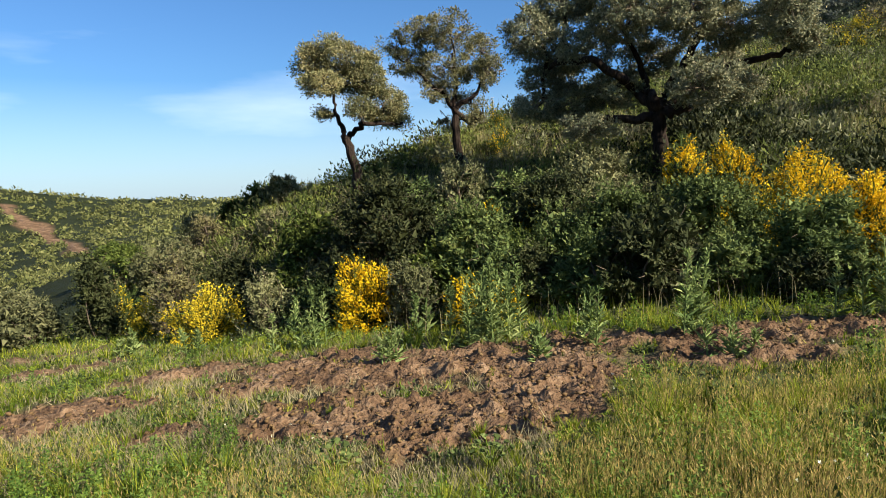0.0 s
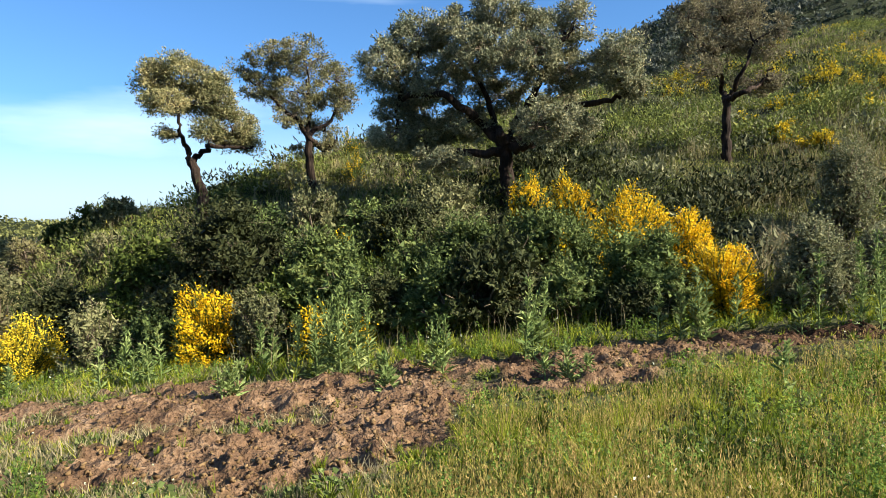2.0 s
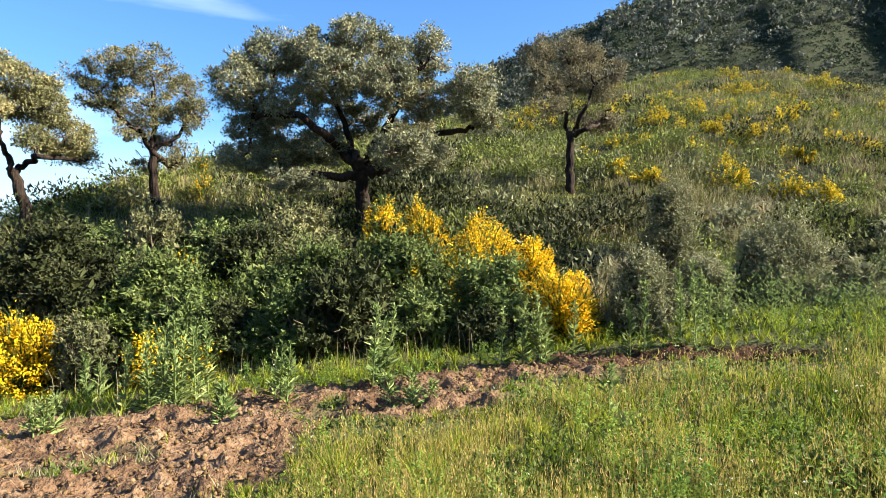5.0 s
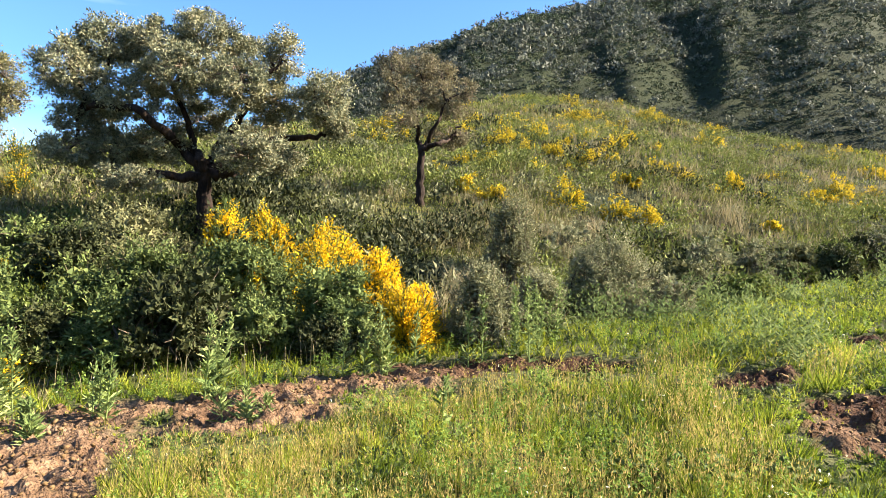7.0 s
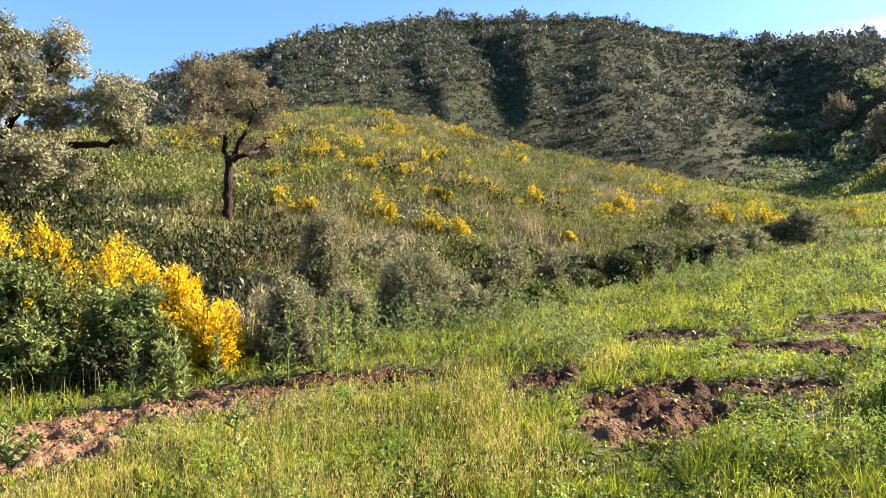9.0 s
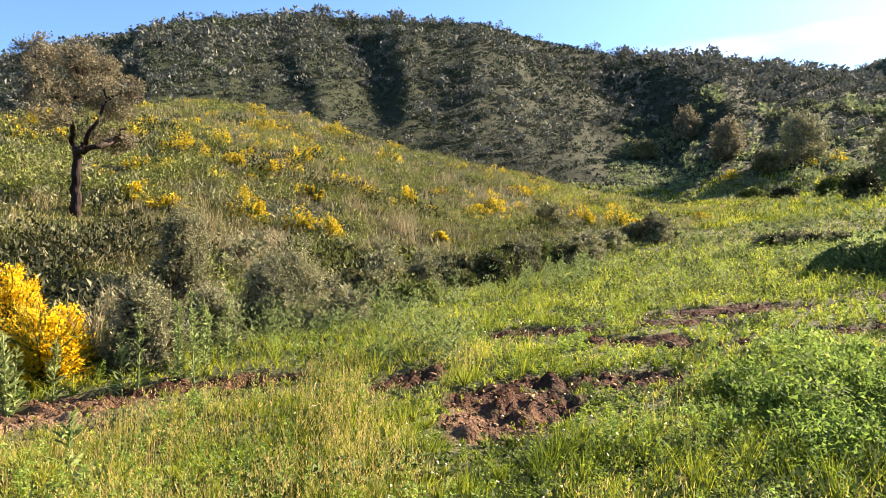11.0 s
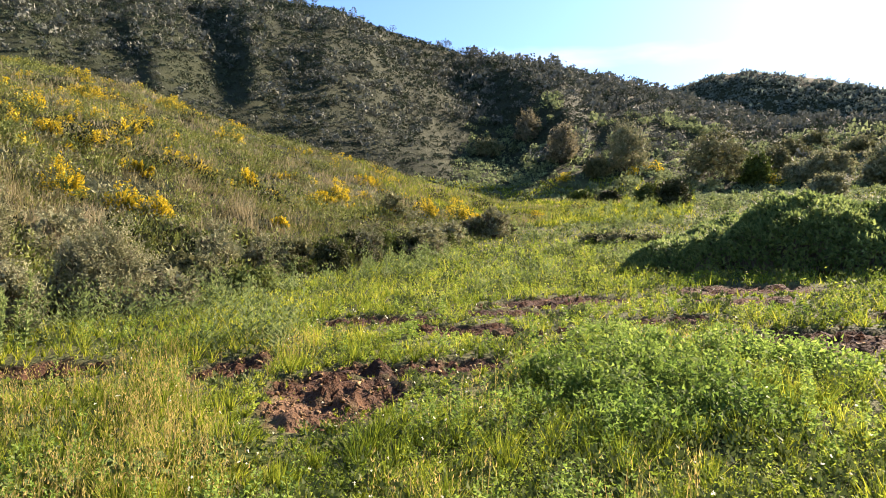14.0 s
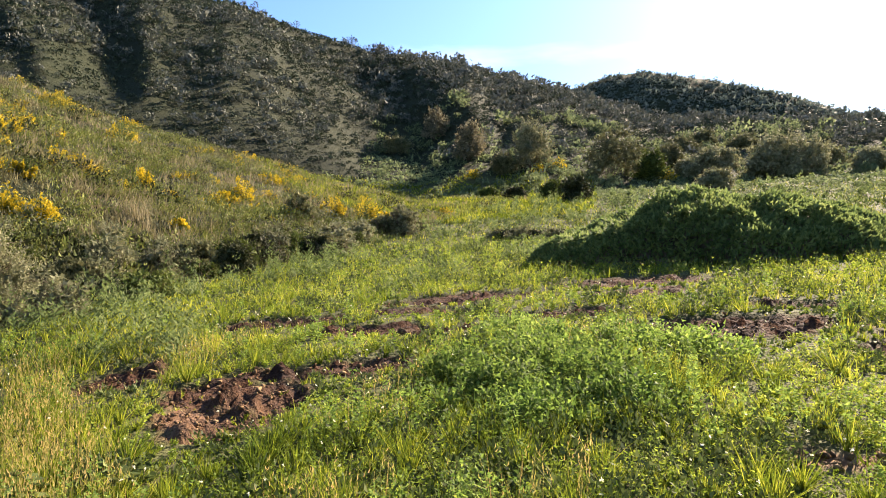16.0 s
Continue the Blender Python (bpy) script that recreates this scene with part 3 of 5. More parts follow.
# ---- trees ----
def oak(x, y, z, bearing, metre, trunk, forks, lobes, leaf, clusters, label, seed, girth=0.24, sprig=22, deep=1.6):
    """An evergreen oak. trunk, forks and lobes lie in the plane across the bearing, in units of `metre`: to the right and up from the foot."""
    rng = np.random.default_rng(seed)
    root = thing("cork_oak", x, y, label, "tree", "oaks on the hillside", -bearing)
    root.location.z = z
    wood, twigs, crown = Soup(), Soup(), Soup()
    stem = np.array([(u * metre, 0, v * metre) for u, v in trunk])
    stem[0, 2] -= 0.6
    s = np.linspace(0, len(stem) - 1, 4 * len(stem))
    path = np.stack([np.interp(s, np.arange(len(stem)), stem[:, k]) for k in range(3)], 1)
    path[1:-1] += rng.normal(size=(len(path) - 2, 3)) * 0.025
    wood.tube(path, np.linspace(girth * 1.15, girth * 0.72, len(path)), 10)
    starts = [path[-1]]
    for f in forks:
        way = [path[-1]] + [np.array([u * metre, rng.normal() * deep * 0.25, v * metre]) for u, v in f]
        k = np.linspace(0, len(way) - 1, 4 * len(way))
        bough = np.stack([np.interp(k, np.arange(len(way)), np.array(way)[:, c]) for c in range(3)], 1)
        bough[1:] += rng.normal(size=(len(bough) - 1, 3)) * 0.035
        limb = Soup()
        limb.tube(bough, np.linspace(girth * 0.62, girth * 0.20, len(bough)), 8)
        part("limb", limb, PALE_BARK if girth > 0.25 and f is forks[0] else OAK_BARK, root, "", True)
        starts += list(bough[3::3])
    starts = np.array(starts)
    for u, v, ru, rv in lobes:
        ru, rv = ru * 1.0, rv * 0.98
        c = np.array([u * metre, rng.uniform(-1, 1) * deep, v * metre])
        size = np.array([ru * metre, min(ru * metre, deep), rv * metre])
        d = np.linalg.norm((starts - c) * [1, 0.6, 1.0], axis=1) + 0.5 * np.maximum(0, starts[:, 2] - c[2])
        limb = curve(starts[d.argmin()], c, [0, 0, -0.10 * d.min()] + rng.normal(size=3) * 0.12 * d.min(), 8)
        branch = Soup()
        branch.tube(limb, np.linspace(girth * 0.26, girth * 0.10, 8), 6)
        part("branch", branch, OAK_BARK, root, "", True)
        ends = []
        for _ in range(9):
            e = c + ball(1, rng)[0] * size * rng.uniform(0.5, 0.95)
            b = curve(limb[rng.integers(4, 8)], e, rng.normal(size=3) * 0.15, 5)
            twigs.tube(b, np.linspace(girth * 0.09, 0.008, 5), 4)
            ends += list(b[2:])
        # leafy pads: dense little cushions round the twig ends, with gaps between
        n = int(clusters * (ru * rv) / 1500)
        pts = c + ball(n, rng) * size * rng.uniform(0.35, 1.0, (n, 1)) ** 0.5 * rng.uniform(0.85, 1.12, (n, 1))
        ends = np.array(ends)
        near = np.array([ends[np.argmin(((ends - p) ** 2).sum(1))] for p in pts])
        for p, q in zip(pts, near):
            twigs.tube(curve(q, p, rng.normal(size=3) * 0.05, 3), [0.014, 0.010, 0.006], 3)
        hub = np.repeat(pts, sprig, 0)
        spread = np.repeat(rng.uniform(0.08, 0.29, (n, 1)), sprig, 0)
        d = ball(len(hub), rng)
        at = hub + d * spread * rng.uniform(0.35, 1.25, (len(hub), 1)) * [1, 1, 0.7]
        crown.slips(at, d * 0.8 + rng.normal(size=at.shape) * 0.5 + [0, 0, 0.25], rng.uniform(0.055, 0.105, len(at)), rng.uniform(0.035, 0.06, len(at)), rng, face=d + [0, 0, 0.5], loose=0.5)
    part("trunk", wood, OAK_BARK, root, "dark ridged trunk", True)
    tagged(part("twigwork", twigs, TWIG, root), kind="stuff")
    part("crown", crown, leaf, root)
    return root


oak(-3.0, 22.3, 2.25, -8, 0.01725, [(0, -45), (0, 0), (-10, 45), (-20, 65)], [[(-26, 90), (-36, 115), (-40, 160)], [(-2, 80), (20, 90), (62, 88), (95, 92)]],
    [(-78, 205, 28, 38), (-38, 218, 42, 34), (10, 205, 38, 34), (-60, 162, 42, 24), (-14, 176, 42, 34), (32, 172, 34, 28), (52, 130, 44, 34), (78, 118, 24, 24), (12, 116, 24, 20), (-54, 116, 26, 12), (82, 98, 28, 16), (40, 104, 30, 18)],
    GOLD_OAK_LEAF, 52, "slender leaning cork oak with gold-tipped crown on the ridge", 11, 0.17, 120, 0.9)
oak(0.4, 24.0, 2.35, 1, 0.0194, [(0, -30), (0, 0), (-4, 55), (-6, 105)], [[(-24, 130), (-60, 165), (-90, 195)], [(-2, 140), (-4, 200)], [(18, 120), (40, 135), (60, 190)], [(20, 78), (38, 84), (44, 100)]],
    [(-112, 222, 24, 24), (-64, 246, 38, 28), (-12, 244, 48, 32), (46, 214, 38, 32), (-84, 192, 42, 28), (-22, 182, 48, 38), (38, 162, 38, 28), (-32, 138, 38, 24), (16, 118, 36, 22), (62, 166, 24, 24), (-18, 88, 22, 18), (38, 84, 28, 18)],
    GOLD_OAK_LEAF, 38, "open-crowned cork oak with forked dark trunk on the ridge", 12, 0.17, 110, 0.9)
oak(5.8, 18.65, 1.7, 17, 0.0163, [(0, -60), (0, 0), (-2, 50), (-3, 98)], [[(-10, 125), (-20, 150), (-30, 190), (-60, 250)], [(-40, 96), (-90, 100), (-120, 98)], [(30, 105), (62, 116), (85, 118)], [(6, 130), (40, 190), (70, 235), (100, 290)],
    [(-40, 150), (-100, 190), (-160, 200), (-205, 190)], [(60, 150), (110, 175), (170, 178), (215, 195)]],
    [(-208, 255, 48, 52), (-158, 308, 58, 42), (-78, 314, 66, 46), (-8, 342, 56, 40), (62, 314, 56, 46), (116, 308, 30, 38), (-188, 185, 56, 42), (-208, 132, 46, 28), (-118, 220, 56, 42), (-38, 255, 66, 46),
     (42, 245, 62, 46), (112, 235, 46, 38), (178, 235, 46, 46), (214, 205, 32, 28), (-148, 135, 56, 32), (-78, 150, 52, 32), (62, 135, 56, 36), (122, 145, 42, 32), (-118, 88, 46, 20), (-20, 205, 58, 36), (92, 195, 48, 32)],
    OAK_LEAF, 44, "broad old cork oak with a wide dark evergreen crown", 13, 0.25, 125, 1.5)
oak(13.4, 19.5, 2.85, 34, 0.0182, [(0, -40), (0, 0), (-2, 55), (-3, 118)], [[(-8, 136), (-10, 165), (-24, 205)], [(10, 134), (24, 165), (44, 215)], [(26, 126), (48, 138), (70, 168)]],
    [(-62, 258, 30, 34), (-18, 280, 44, 28), (32, 270, 38, 28), (82, 232, 18, 24), (-48, 212, 44, 28), (10, 230, 48, 38), (60, 200, 38, 28), (42, 150, 42, 24), (-38, 165, 34, 22), (72, 150, 24, 18)],
    BARE_OAK_LEAF, 46, "thin-leaved cork oak with brown twiggy crown on the slope", 14, 0.17, 62, 1.1)


# ---- bushes ----
def leafy_bush(name, x, y, wide, tall, leaf, label, seed, count=2600, long=0.09, lobes=11, category="shrub", group="shrubs along the bank", sink=0.1, twiggy=0.0, slim=0.5):
    """A shrub of several leafy lobes over bare stems."""
    rng = np.random.default_rng(seed)
    root = thing(name, x, y, label, category, group, 0.0, sink)
    stems, green = Soup(), Soup()
    half = wide / 2
    lobes = int(lobes * 1.7)
    per = max(6, int(count * 1.9 / lobes / 14))
    for k in range(lobes):
        turn = 2 * math.pi * (k * 0.382 + rng.uniform(0, 0.2))
        up = (k + 0.5) / lobes
        out = half * 0.74 * math.sqrt(max(0.05, 1 - (up * 0.95) ** 2)) * rng.uniform(0.45, 1.12)
        c = np.array([math.cos(turn) * out, math.sin(turn) * out, tall * (0.12 + 0.70 * up * rng.uniform(0.85, 1.1))])
        size = np.array([half * 0.40, half * 0.40, tall * 0.19]) * rng.uniform(0.65, 1.25)
        stems.tube(curve([rng.normal() * 0.1, rng.normal() * 0.1, 0], c, rng.normal(size=3) * 0.08 * wide, 5), np.linspace(0.03, 0.01, 5) * min(1.6, wide / 1.5), 5)
        for _ in range(int(3 + 14 * twiggy)):
            e = c + ball(1, rng)[0] * size * rng.uniform(0.8, 1.35)
            stems.tube(curve(c * rng.uniform(0.5, 1), e, rng.normal(size=3) * 0.05, 3), [0.010, 0.007, 0.004], 3)
        # leafy shoots that stand out from the lobe and turn up
        d = ball(per, rng)
        foot = c + d * size * rng.uniform(0.35, 0.8, (per, 1))
        run = (d * size * rng.uniform(0.35, 0.75, (per, 1)) + [0, 0, 0.16 * tall * 0.4]) * rng.uniform(0.6, 1.2, (per, 1))
        j = np.repeat(np.arange(per), 14)
        u = rng.uniform(0.0, 1.0, (len(j), 1))
        at = foot[j] + run[j] * u + rng.normal(size=(len(j), 3)) * long * 0.42
        at[:, 2] = np.maximum(at[:, 2], 0.04)
        way = run[j] / (np.linalg.norm(run[j], axis=1, keepdims=True) + 1e-6) * 0.7 + rng.normal(size=at.shape) * 0.65
        green.slips(at, way, rng.uniform(0.6, 1.25, len(at)) * long, rng.uniform(0.7, 1.3, len(at)) * long * slim * 1.1, rng, face=d[j] + [0, 0, 0.6])
        # oversized leaves added inside to block light and darken the bush
        m = per * 2
        inner = c + ball(m, rng) * size * rng.uniform(0.1, 0.6, (m, 1))
        inner[:, 2] = np.maximum(inner[:, 2], 0.06)
        green.slips(inner, rng.normal(size=(m, 3)), long * 2.0, long * 1.5, rng, loose=2.0)
    tagged(part("branchwork", stems, TWIG, root), kind="stuff")
    part("foliage", green, leaf, root)
    return root


def broom(x, y, wide, tall, label, seed, flowers=2600, petal=0.05, blossom=None, stems_n=110, cover=0.6, group="broom in flower", sink=0.1, rods_n=700):
    """Broom: a fan of green rods, hung with yellow blossom."""
    rng = np.random.default_rng(seed)
    root = thing("broom_bush", x, y, label, "shrub", group, 0.0, sink)
    rods, bloom = Soup(), Soup()
    if petal < 0.07:
        flowers, petal = int(flowers * 1.6), petal * 0.76
    half = wide / 2
    bumps = ball(9, rng)
    tips = []
    for k in range(stems_n):
        d = ball(1, rng)[0]
        d[2] = abs(d[2]) * 0.9 + 0.1
        push = 0.72 + 0.4 * max(0.0, float((bumps @ d).max())) ** 4 * rng.uniform(0.6, 1.1)
        tip = d * [half, half, tall] * push
        rods.tube(curve([rng.normal() * 0.06, rng.normal() * 0.06, 0], tip, [0, 0, 0.12 * tall], 5), np.linspace(0.012, 0.004, 5) * max(1, wide / 1.6), 3)
        tips.append((tip, d))
    tip, d = np.array([a for a, _ in tips]), np.array([b for _, b in tips])
    m = rods_n
    pick = rng.integers(0, stems_n, m)
    rods.slips(tip[pick] * rng.uniform(0.45, 1, (m, 1)), d[pick] + rng.normal(size=(m, 3)) * 0.4 + [0, 0, 0.4], 0.22 * tall, 0.022 * max(1, wide / 1.4), rng)
    keep = lattice(tip[:, 0] * 2.6 / half, tip[:, 2] * 2.6 / half + tip[:, 1], seed) < cover
    idx = np.flatnonzero(keep) if keep.any() else np.arange(stems_n)
    pick = rng.choice(idx, flowers)
    s = 1 - 0.5 * rng.uniform(0, 1, (flowers, 1)) ** 1.6
    at = tip[pick] * s + rng.normal(size=(flowers, 3)) * 0.035 * wide
    at[:, 2] = np.maximum(at[:, 2], 0.05)
    bloom.slips(at, rng.normal(size=(flowers, 3)) + d[pick] * 0.8, rng.uniform(0.7, 1.3, flowers) * petal * 1.1, rng.uniform(0.7, 1.2, flowers) * petal, rng)
    tagged(part("stem_fan", rods, BROOM_STEM, root), kind="stuff")
    part("blossom", bloom, blossom or BLOSSOM, root, "clustered yellow pea flowers")
    return root


YELLOW = "broom bush covered in bright yellow blossom at the hill foot"
broom(-1.7, 13.5, 1.5, 1.65, "broom bush drooping with orange-yellow blossom beside dark scrub", 101, 5000, 0.055, cover=0.85)
broom(0.6, 12.3, 1.6, 1.25, "half-hidden broom bush with scattered yellow blossom behind a thistle", 102, 1300, 0.05, cover=0.45)
broom(6.3, 15.2, 1.3, 1.6, YELLOW, 103, 4800, 0.065, cover=1.1)
broom(6.9, 13.2, 1.7, 1.7, YELLOW, 104, 7000, 0.06, cover=1.1)
broom(7.6, 12.4, 1.7, 1.35, YELLOW, 105, 7000, 0.06, cover=1.1)
broom(8.0, 11.6, 1.3, 1.1, YELLOW, 106, 4200, 0.06, cover=1.1)
broom(6.9, 10.1, 1.15, 1.6, YELLOW, 107, 6000, 0.055, cover=1.1)
broom(5.8, 16.8, 1.0, 1.3, YELLOW, 108, 2400, 0.06)
broom(5.9, 12.9, 1.0, 1.3, "small broom bush with a few yellow sprays among brambles", 109, 800, 0.05)
broom(4.9, 12.5, 0.9, 1.4, "small broom bush with a few yellow sprays among brambles", 110, 600, 0.05, cover=0.4)
broom(-8.0, 17.4, 1.2, 1.2, "low broom bush with lemon-yellow blossom by the field edge", 111, 1500, 0.065, DULL_BLOSSOM)
broom(-5.6, 15.1, 1.9, 1.4, "rounded broom bush thick with lemon-yellow blossom by the field", 112, 4500, 0.06, DULL_BLOSSOM, cover=0.85)
broom(-10.3, 20.5, 1.3, 1.9, "tall thin broom bush with sparse yellow blossom", 113, 900, 0.07, DULL_BLOSSOM, cover=0.5)
for n, (bx, by, bw, bh) in enumerate([(19.3, 15.9, 1.5, 1.1), (20.2, 15.2, 1.5, 1.0), (18.4, 17.3, 1.5, 1.4), (15.7, 18.2, 1.2, 0.8), (22.2, 22.0, 1.5, 1.2), (23.2, 21.0, 1.4, 1.2), (23.4, 18.6, 0.9, 0.9), (28.7, 17.1, 1.1, 1.0), (33.6, 15.4, 1.3, 1.0), (35.1, 15.4, 1.4, 1.0), (22.2, 25.6, 1.8, 1.2), (20.6, 33.8, 2.0, 1.3), (39.8, 25.6, 2.2, 1.3), (41.2, 10.1, 2.1, 1.9), (39.0, 11.4, 1.2, 1.3), (42.6, 9.2, 1.5, 1.2), (52.7, 7.0, 1.4, 1.2), (25.4, 13.4, 0.8, 0.7), (15.6, 19.9, 0.9, 0.7), (44.0, 17.2, 1.1, 0.9), (35.0, 32.7, 1.7, 1.1), (45.8, 35.2, 2.3, 1.2)]):
    broom(bx, by, bw, bh, "rounded broom bush in yellow flower on the open slope", 130 + n, 1500, 0.075, DULL_BLOSSOM, 70, 0.55, "broom on the slope", rods_n=350)

for n, (bx, by) in enumerate([(1.0, 15.9), (1.8, 14.7), (2.0, 28.3), (1.9, 24.6), (6.2, 17.8), (6.3, 15.2)]):
    broom(bx, by, 0.9, 1.35, "small broom bush with a few yellow sprays above the thicket", 190 + n, 420, 0.05, None, 70, 0.6, "broom in flower", rods_n=400)

leafy_bush("dark_shrub", -1.5, 15.0, 3.0, 2.9, DARK_LEAF, "large dark evergreen shrub on the bank", 201, 6500, 0.10, 16)
leafy_bush("mastic_shrub", 0.5, 14.0, 2.0, 1.9, BRAMBLE_LEAF, "tall fresh green shrub on the bank", 202, 5000, 0.09, 14)
# black shade of the hollow, given through this shrub's dark leaf colour
leafy_bush("dark_shrub", 2.2, 15.0, 2.0, 1.9, DARK_LEAF, "deep-shaded evergreen shrub in a hollow of the bank", 203, 4200, 0.10, 12)
leafy_bush("bramble_bush", 3.3, 13.4, 2.2, 1.7, BRAMBLE_LEAF, "arching green bramble thicket at the hill foot", 204, 4800, 0.085, 14)
leafy_bush("bramble_bush", 4.9, 12.7, 2.3, 1.8, BRAMBLE_LEAF, "arching green bramble thicket at the hill foot", 205, 5200, 0.085, 14)
leafy_bush("bramble_bush", 6.1, 11.4, 1.9, 1.7, BRAMBLE_LEAF, "leafy bramble bush under flowering broom", 206, 4400, 0.085, 12)
leafy_bush("grey_shrub", 3.5, 16.4, 2.6, 1.9, GREY_LEAF, "grey-green shrub in front of the broad oak", 207, 4600, 0.09, 15, twiggy=0.3)
for n, (bx, by, bw, bh) in enumerate([(1.5, 12.9, 1.5, 1.2), (2.6, 12.3, 1.6, 1.3), (3.8, 11.9, 1.5, 1.1), (4.8, 11.5, 1.5, 1.2), (5.7, 10.8, 1.2, 0.9), (-2.9, 14.2, 1.5, 1.2)]):
    leafy_bush("bramble_bush", bx, by, bw, bh, BRAMBLE_LEAF if n % 2 else DARK_LEAF, "low bramble bush on the grassy verge of the bank", 222 + n, 2200, 0.08, 10)
leafy_bush("grey_shrub", -0.8, 13.0, 1.2, 1.4, GREY_LEAF, "small grey-green shrub beside flowering broom", 208, 2000, 0.07, 9, twiggy=0.5)
leafy_bush("grey_shrub", -4.0, 14.4, 1.3, 1.5, GREY_LEAF, "small grey-green shrub at the field edge", 209, 2200, 0.07, 9, twiggy=0.5)
leafy_bush("dark_shrub", -10.0, 18.6, 1.5, 2.6, DARK_LEAF, "upright dark shrub at the far field edge", 210, 2600, 0.11, 12)
leafy_bush("grey_shrub", -12.4, 18.6, 2.6, 1.8, GREY_LEAF, "wide grey-green shrub at the far field edge", 211, 3000, 0.11, 12)
leafy_bush("twiggy_shrub", -7.0, 16.8, 1.6, 2.3, DEAD_HEATH, "brownish twiggy shrub with few leaves", 212, 1600, 0.08, 10, twiggy=1.2)
leafy_bush("dark_shrub", -5.6, 17.2, 2.0, 2.3, DARK_LEAF, "dull green shrub on the bank above the field", 213, 3000, 0.10, 12)
leafy_bush("mastic_shrub", -3.4, 16.4, 2.2, 2.3, GREEN_LEAF, "green shrub on the bank above the field", 214, 3000, 0.10, 12)
leafy_bush("dark_shrub", -15.0, 22.5, 3.0, 1.5, DARK_LEAF, "dark shrub at the far field edge", 215, 3000, 0.13, 12)
leafy_bush("grey_shrub", -9.0, 21.5, 3.0, 1.8, GREY_LEAF, "grey-green shrub behind lemon-yellow broom", 216, 2600, 0.12, 12)
leafy_bush("olive_bush", 12.8, 10.6, 2.3, 2.1, SILVER_LEAF, "silvery wild olive bush with bare lower twigs", 217, 14000, 0.06, 22, twiggy=0.6, slim=0.42)
leafy_bush("olive_bush", 11.6, 12.7, 1.4, 2.5, SILVER_LEAF, "slim silvery wild olive bush on the slope", 218, 7500, 0.06, 16, twiggy=0.5, slim=0.42)
leafy_bush("grey_shrub", 8.2, 9.6, 1.2, 1.7, SILVER_LEAF, "grey twiggy shrub at the hill foot", 219, 5500, 0.055, 13, twiggy=0.6)
leafy_bush("twiggy_shrub", 9.0, 10.4, 1.6, 1.6, SILVER_LEAF, "brown and grey twiggy shrub at the hill foot", 220, 5000, 0.055, 13, twiggy=0.9)
leafy_bush("grey_shrub", 10.3, 10.3, 1.4, 1.5, SILVER_LEAF, "grey twiggy shrub at the hill foot", 221, 5500, 0.055, 13, twiggy=0.6)
for n, (bx, by, bw, bh) in enumerate([(21.9, 10.7, 1.9, 1.3), (22.8, 9.9, 1.4, 1.3), (35.5, 12.4, 2.0, 1.7), (28.6, 9.1, 1.6, 1.1), (17.0, 11.6, 1.6, 1.0), (25.5, 10.5, 1.7, 1.0)]):
    leafy_bush("dark_shrub", bx, by, bw, bh, GREY_LEAF if n % 2 == 0 else DARK_LEAF, "low dull green shrub at the foot of the slope", 230 + n, 1500, 0.11, 9)
ROUND, BARE = "rounded grey-green tree on the far side of the meadow", "brownish half-bare tree on the far side of the meadow"
LIME, LOW = "small bright lime-green tree beyond the meadow", "low bushy shrub at the head of the meadow"
for n, (tx, ty, tw, th, leaf, label) in enumerate([
        (147.8, 22.9, 6.0, 7.3, BARE_OAK_LEAF, BARE), (119.5, 12.2, 6.4, 7.0, BARE_OAK_LEAF, BARE), (115.7, 1.4, 7.6, 8.6, SILVER_LEAF, ROUND), (110.4, -11.5, 11.0, 8.2, GREY_LEAF, ROUND), (108.4, -17.4, 4.8, 4.8, GREEN_LEAF, LIME),
        (111.1, -27.0, 8.6, 4.6, SILVER_LEAF, ROUND), (109.6, -22.8, 4.7, 3.0, SILVER_LEAF, ROUND), (104.1, -34.0, 10.1, 7.3, SILVER_LEAF, ROUND), (105.7, -38.2, 7.5, 6.2, SILVER_LEAF, ROUND), (105.9, -32.4, 4.6, 3.7, SILVER_LEAF, ROUND),
        (129.7, -36.8, 6.8, 3.8, GREY_LEAF, ROUND), (132.0, -26.3, 6.8, 4.5, GREY_LEAF, ROUND), (139.7, -31.8, 6.0, 4.0, GREY_LEAF, ROUND), (141.6, 30.2, 7.3, 4.2, GREY_LEAF, ROUND), (114.4, 6.0, 4.8, 3.6, GREY_LEAF, ROUND),
        (129.9, -15.9, 6.6, 3.3, GREY_LEAF, ROUND), (117.8, -21.8, 5.0, 4.0, GREY_LEAF, ROUND), (106.0, -47.5, 5.0, 3.8, SILVER_LEAF, ROUND), (112.0, -44.0, 6.0, 4.2, GREY_LEAF, ROUND),
        (59.2, -3.5, 3.1, 2.4, DARK_LEAF, LOW), (65.3, -1.6, 2.8, 2.0, GREEN_LEAF, LOW), (59.8, -14.9, 3.1, 2.2, SILVER_LEAF, LOW), (68.0, 2.0, 2.6, 1.4, DARK_LEAF, LOW), (74.0, 5.0, 3.0, 1.5, GREEN_LEAF, LOW), (84.0, 9.0, 3.4, 1.6, GREY_LEAF, LOW)]):
    leafy_bush("valley_tree" if th > 2.6 else "valley_shrub", tx, ty, tw, th, leaf, label, 250 + n, 2600, 0.36 if tx > 80 else 0.2, 16, "tree" if th > 2.6 else "shrub", "trees beyond the meadow", 0.3, twiggy=0.5 if leaf is BARE_OAK_LEAF else 0.0, slim=0.6)
